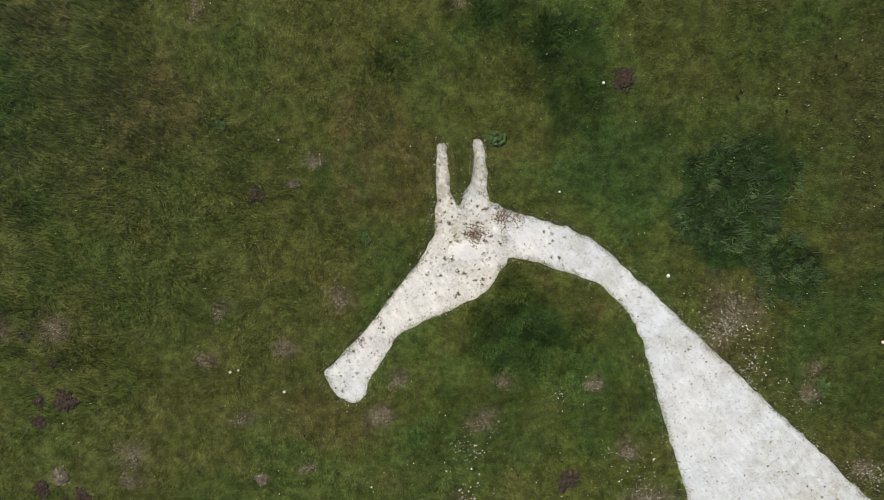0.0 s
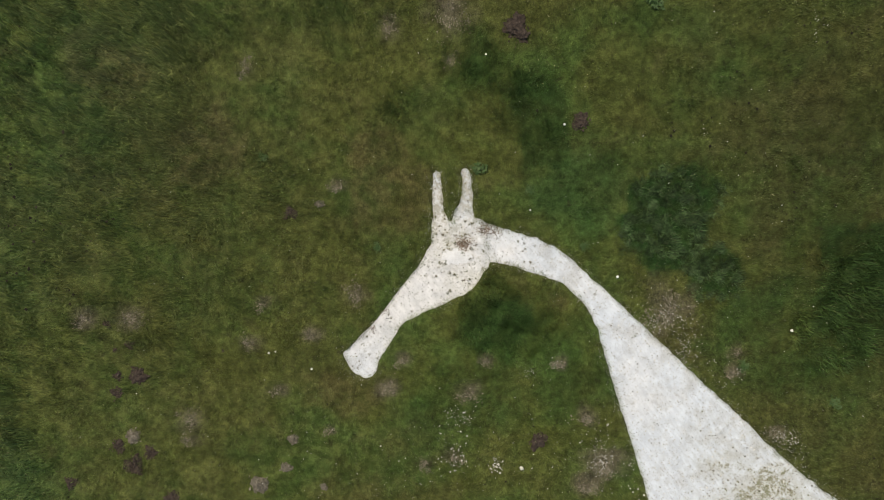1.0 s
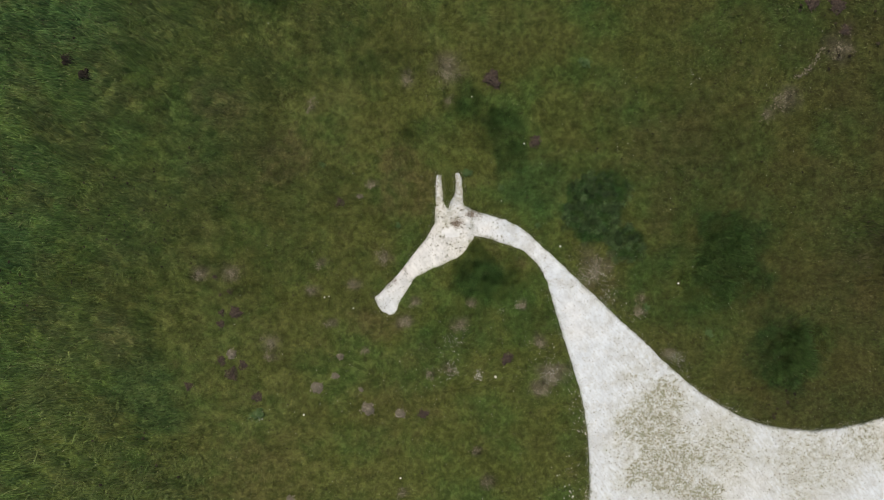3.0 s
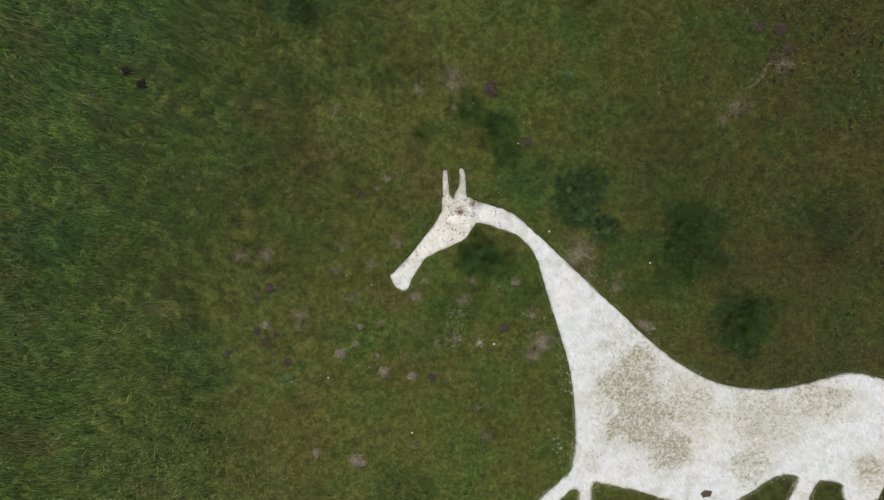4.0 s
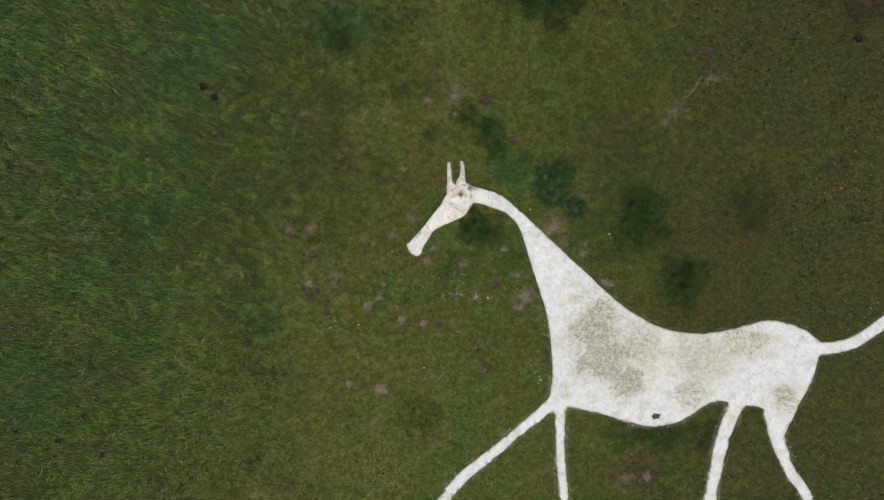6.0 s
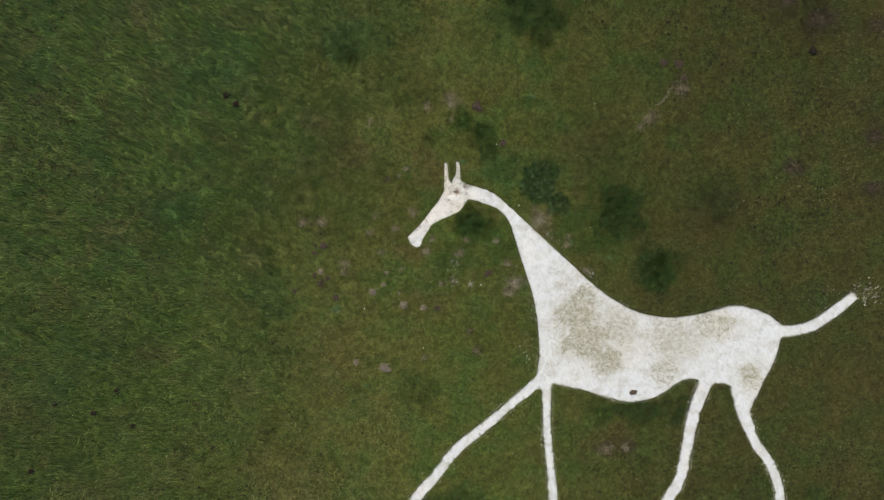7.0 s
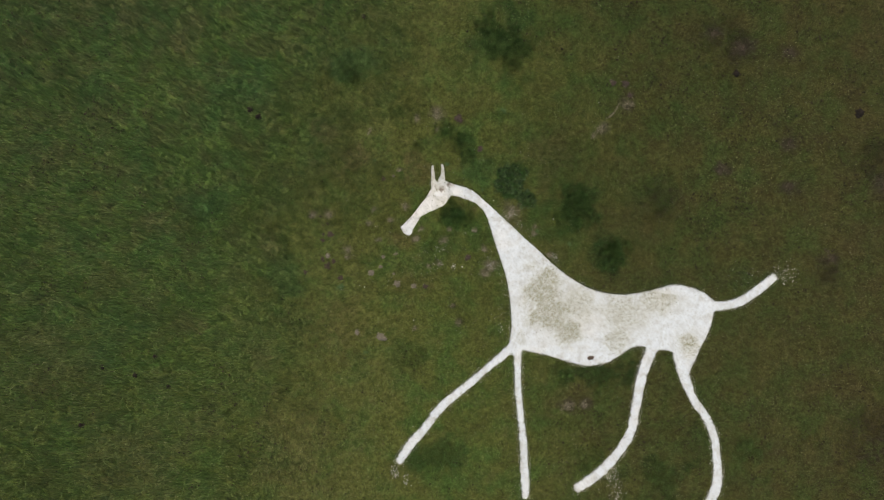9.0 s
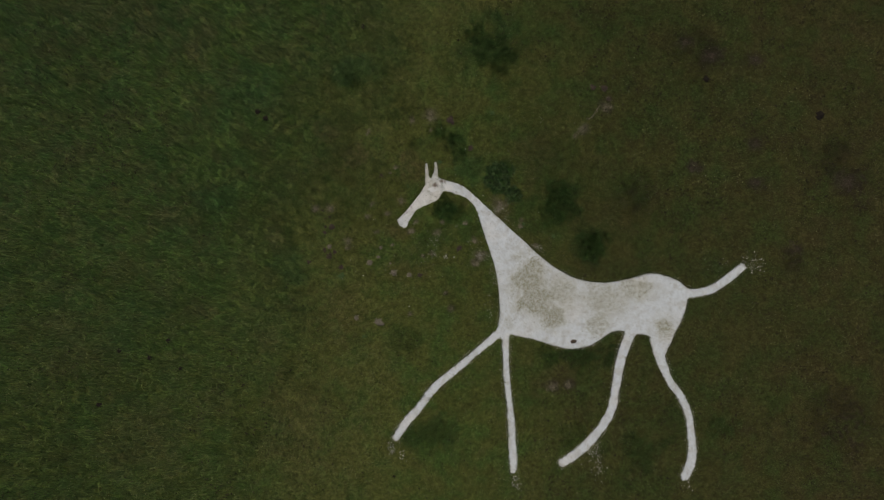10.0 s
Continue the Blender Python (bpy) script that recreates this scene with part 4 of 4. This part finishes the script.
def ragged(count, seed, material):
    """A ragged cushion of tiny leaves, about one unit across."""
    g = random.Random(seed)
    bm = bmesh.new()
    root = bm.verts.new((0, 0, -0.1))
    heart = [(g.gauss(0, 0.35), g.gauss(0, 0.35)) for _ in range(3)]
    for _ in range(count):
        hx, hy = g.choice(heart)
        c = Vector((hx + g.gauss(0, 0.28), hy + g.gauss(0, 0.28), g.uniform(0.05, 0.4)))
        a, s = g.uniform(0, 6.3), g.uniform(0.12, 0.3)
        u = Vector((math.cos(a), math.sin(a), g.uniform(-0.5, 0.5))) * s
        w = Vector((-math.sin(a), math.cos(a), g.uniform(-0.5, 0.5))) * s * 0.45
        leaf = [bm.verts.new(q) for q in (c - u, c + w, c + u, c - w)]
        bm.faces.new(leaf)
        bm.faces.new((root, leaf[0], bm.verts.new(c - u + w * 0.15)))
    me = bpy.data.meshes.new("ragged")
    bm.to_mesh(me)
    bm.free()
    me.materials.append(material)
    return me


weeds = [ragged(18 + 4 * k, k, WEED) for k in range(6)]
g = random.Random(12)
placed = 0
while placed < 230:
    x, y = (g.uniform(-3.6, 1.6), g.uniform(1.9, 6.4)) if placed < 170 else (g.uniform(0, 20), g.uniform(-8, 5))
    if depth(x, y) > -0.1 or (placed < 170 and abs(x + 0.9) > 1.0 and g.random() < 0.5):
        continue
    s = 0.012 + 0.050 * g.random() ** 2
    ob = new("weed", weeds[placed % 6])
    ob.matrix_world = pose(x, y, float(chalk_top(x, y)), 0, 0, g.uniform(0, 360)) @ Matrix.Diagonal((s, s, s, 1))
    tagged(ob, "small brownish green weed growing on white chalk", "weed", "weeds on the chalk figure")
    placed += 1

herbs = [ragged(80 + 12 * k, 30 + k, HERB) for k in range(3)]
for k, (x, y, r) in enumerate([(-0.10, 7.40, 0.22), (-8.2, -2.0, 0.3), (1.25, 6.9, 0.12), (4.4, 11.6, 0.25), (-6.4, -7.0, 0.2), (6.9, 2.2, 0.15), (9.4, 1.2, 0.2), (-5.6, 7.7, 0.15), (2.7, 5.4, 0.12), (-2.7, 5.4, 0.14)]):
    ob = new("herb", herbs[k % 3])
    ob.matrix_world = pose(x, y, float(land(x, y)), 0, 0, k * 51) @ Matrix.Diagonal((r, r, r, 1))
    tagged(ob, "low leafy green herb growing in the turf", "plant", "herbs in the turf")

for k, (x, y, r) in enumerate([(3.55, 4.60, 0.06), (2.11, 8.54, 0.05), (-5.58, 2.62, 0.05), (-5.41, 2.66, 0.04), (-4.47, 2.19, 0.05), (1.08, -0.53, 0.08), (8.18, 3.16, 0.06), (-6.45, -2.03, 0.07), (0.10, 10.3, 0.04), (-2.66, -4.6, 0.07), (1.25, 6.35, 0.04)]):
    lay("chalk_stone", clod_mesh(60 + k, RUBBLE), x, y, 0.62 * r, k * 43, -0.028, "white lump of chalk lying in short turf", "stone", "chalk stones in the turf")

x, y = rng.normal(4, 15, 3400), rng.normal(0, 9, 3400)
ok = (depth(x, y) > 0.1) & (x > west_edge(y) + 1 + rng.normal(0, 2, len(x)))
x, y = x[ok], y[ok]
stuff("daisies", lumps(x, y, land(x, y) + 0.05, 0.005 + 0.013 * rng.uniform(0, 1, len(x)) ** 4, 5), PETAL, "tiny white flower heads in the turf", "flowers")
x, y = rng.uniform(-36, 38, 1500), rng.uniform(-21, 22, 1500)
ok = (depth(x, y) > 0.2) & (rng.uniform(0, 1, len(x)) < 0.35 + 0.65 * smooth(5, 25, x))
x, y = x[ok], y[ok]
stuff("droppings", lumps(x, y, land(x, y) + 0.015, (0.02 + 0.10 * rng.uniform(0, 1, len(x)) ** 2) * np.where(density(x, y) > 600, 0.4, 1.0), 6), DUNG, "small dark droppings in the grass", "droppings")

for k, (cx, cy, q) in enumerate([(8.56, 10.95, 0.3), (5.68, 8.4, 0.25), (7.18, 9.11, 0.35), (4.88, 8.26, 0.15), (6.58, 9.68, 0.25), (9.85, 11.09, 0.3), (8.02, 6.26, 0.2), (8.71, 7.53, 0.4)]):
    g = np.random.default_rng(500 + k)
    x, y = g.normal(cx, q, 6), g.normal(cy, q, 6)
    stuff("droppings", lumps(x, y, land(x, y) + 0.05, 0.014 + 0.030 * g.uniform(0, 1, 6) ** 2, k), DUNG, "small dark droppings in short grass", "droppings")

# dark lumps: withered tussocks, in the west also shade between grass swathes
x, y = rng.uniform(-36, 40, 90000), rng.uniform(-21, 24, 90000)
cluster = (0.05 + smooth(0.46, 0.66, fnoise(x, y, 0.22, 87))) * smooth(0.42, 0.62, fnoise(x, y, 0.9, 88)) * 1.5
ok = (depth(x, y) > 0.25) & ((density(x, y) < 600) | (x < west_edge(y) + 2.5) | (x > 9)) & (rng.uniform(0, 1, len(x)) < 0.55 * cluster * (0.35 + 0.65 * np.maximum(smooth(2, 18, x), smooth(0, -6, x - west_edge(y)))))
x, y = x[ok], y[ok]
stuff("tussocks_and_gaps", lumps(x, y, land(x, y) + 0.09 + 0.12 * smooth(2, -2, x - west_edge(y)), (0.020 + 0.075 * rng.uniform(0, 1, len(x)) ** 3) * np.where(density(x, y) > 800, 0.6, 1.0), 96), THATCH_SHADE, "small dark withered tussocks and painted shade gaps in the turf", "tussocks")


# ---- stray pale leaves, and dark leaves standing in for shaded gaps in the turf ----
for name, count, material, low, high, text, kindred in (("leaf_flecks", 60000, FLECK, 0.02, 0.06, "stray pale dry leaves lying in the turf", "leaves"), ("dark_flecks", 80000, THATCH_SHADE, 0.02, 0.06, "small dark leaves standing in for shaded gaps in the turf", "leaves")):
    x, y = rng.uniform(-38, 40, count), rng.uniform(-23, 25, count)
    ok = (depth(x, y) > 0.08) & (rng.uniform(0, 1, count) < (0.10 + 0.90 * smooth(0.40, 0.66, fnoise(x, y, 0.35, 131 + count // 20000))) * (1 - 0.45 * smooth(4, 16, x)))
    x, y = x[ok], y[ok]
    n = len(x)
    grow = (2000 / density(x, y)) ** 0.42
    tall = 0.14 * smooth(2, -5, x - west_edge(y))
    stuff(name, blades(x, y, land(x, y) + 0.045 + tall, rng.uniform(low, high, n) * grow, rng.uniform(0.012, 0.024, n) * grow, rng.uniform(0.75, 0.97, n), rng.uniform(0, 2 * np.pi, n)), material, text, kindred)


# ---- a thin pale scratch worn through the turf ----
g = np.random.default_rng(610)
u = g.uniform(0, 1, 240)
x = 12.38 + 1.25 * u + 0.10 * np.sin(5 * u) + g.normal(0, 0.055, 240)
y = 11.03 + 1.08 * u - 0.06 * np.sin(5 * u) + g.normal(0, 0.055, 240)
stuff("soil_scratch", lumps(x, y, land(x, y) + 0.045, 0.008 + 0.022 * g.uniform(0, 1, 240) ** 2, 611), PALE, "thin pale scratch of dry soil worn through turf", "bare earth")
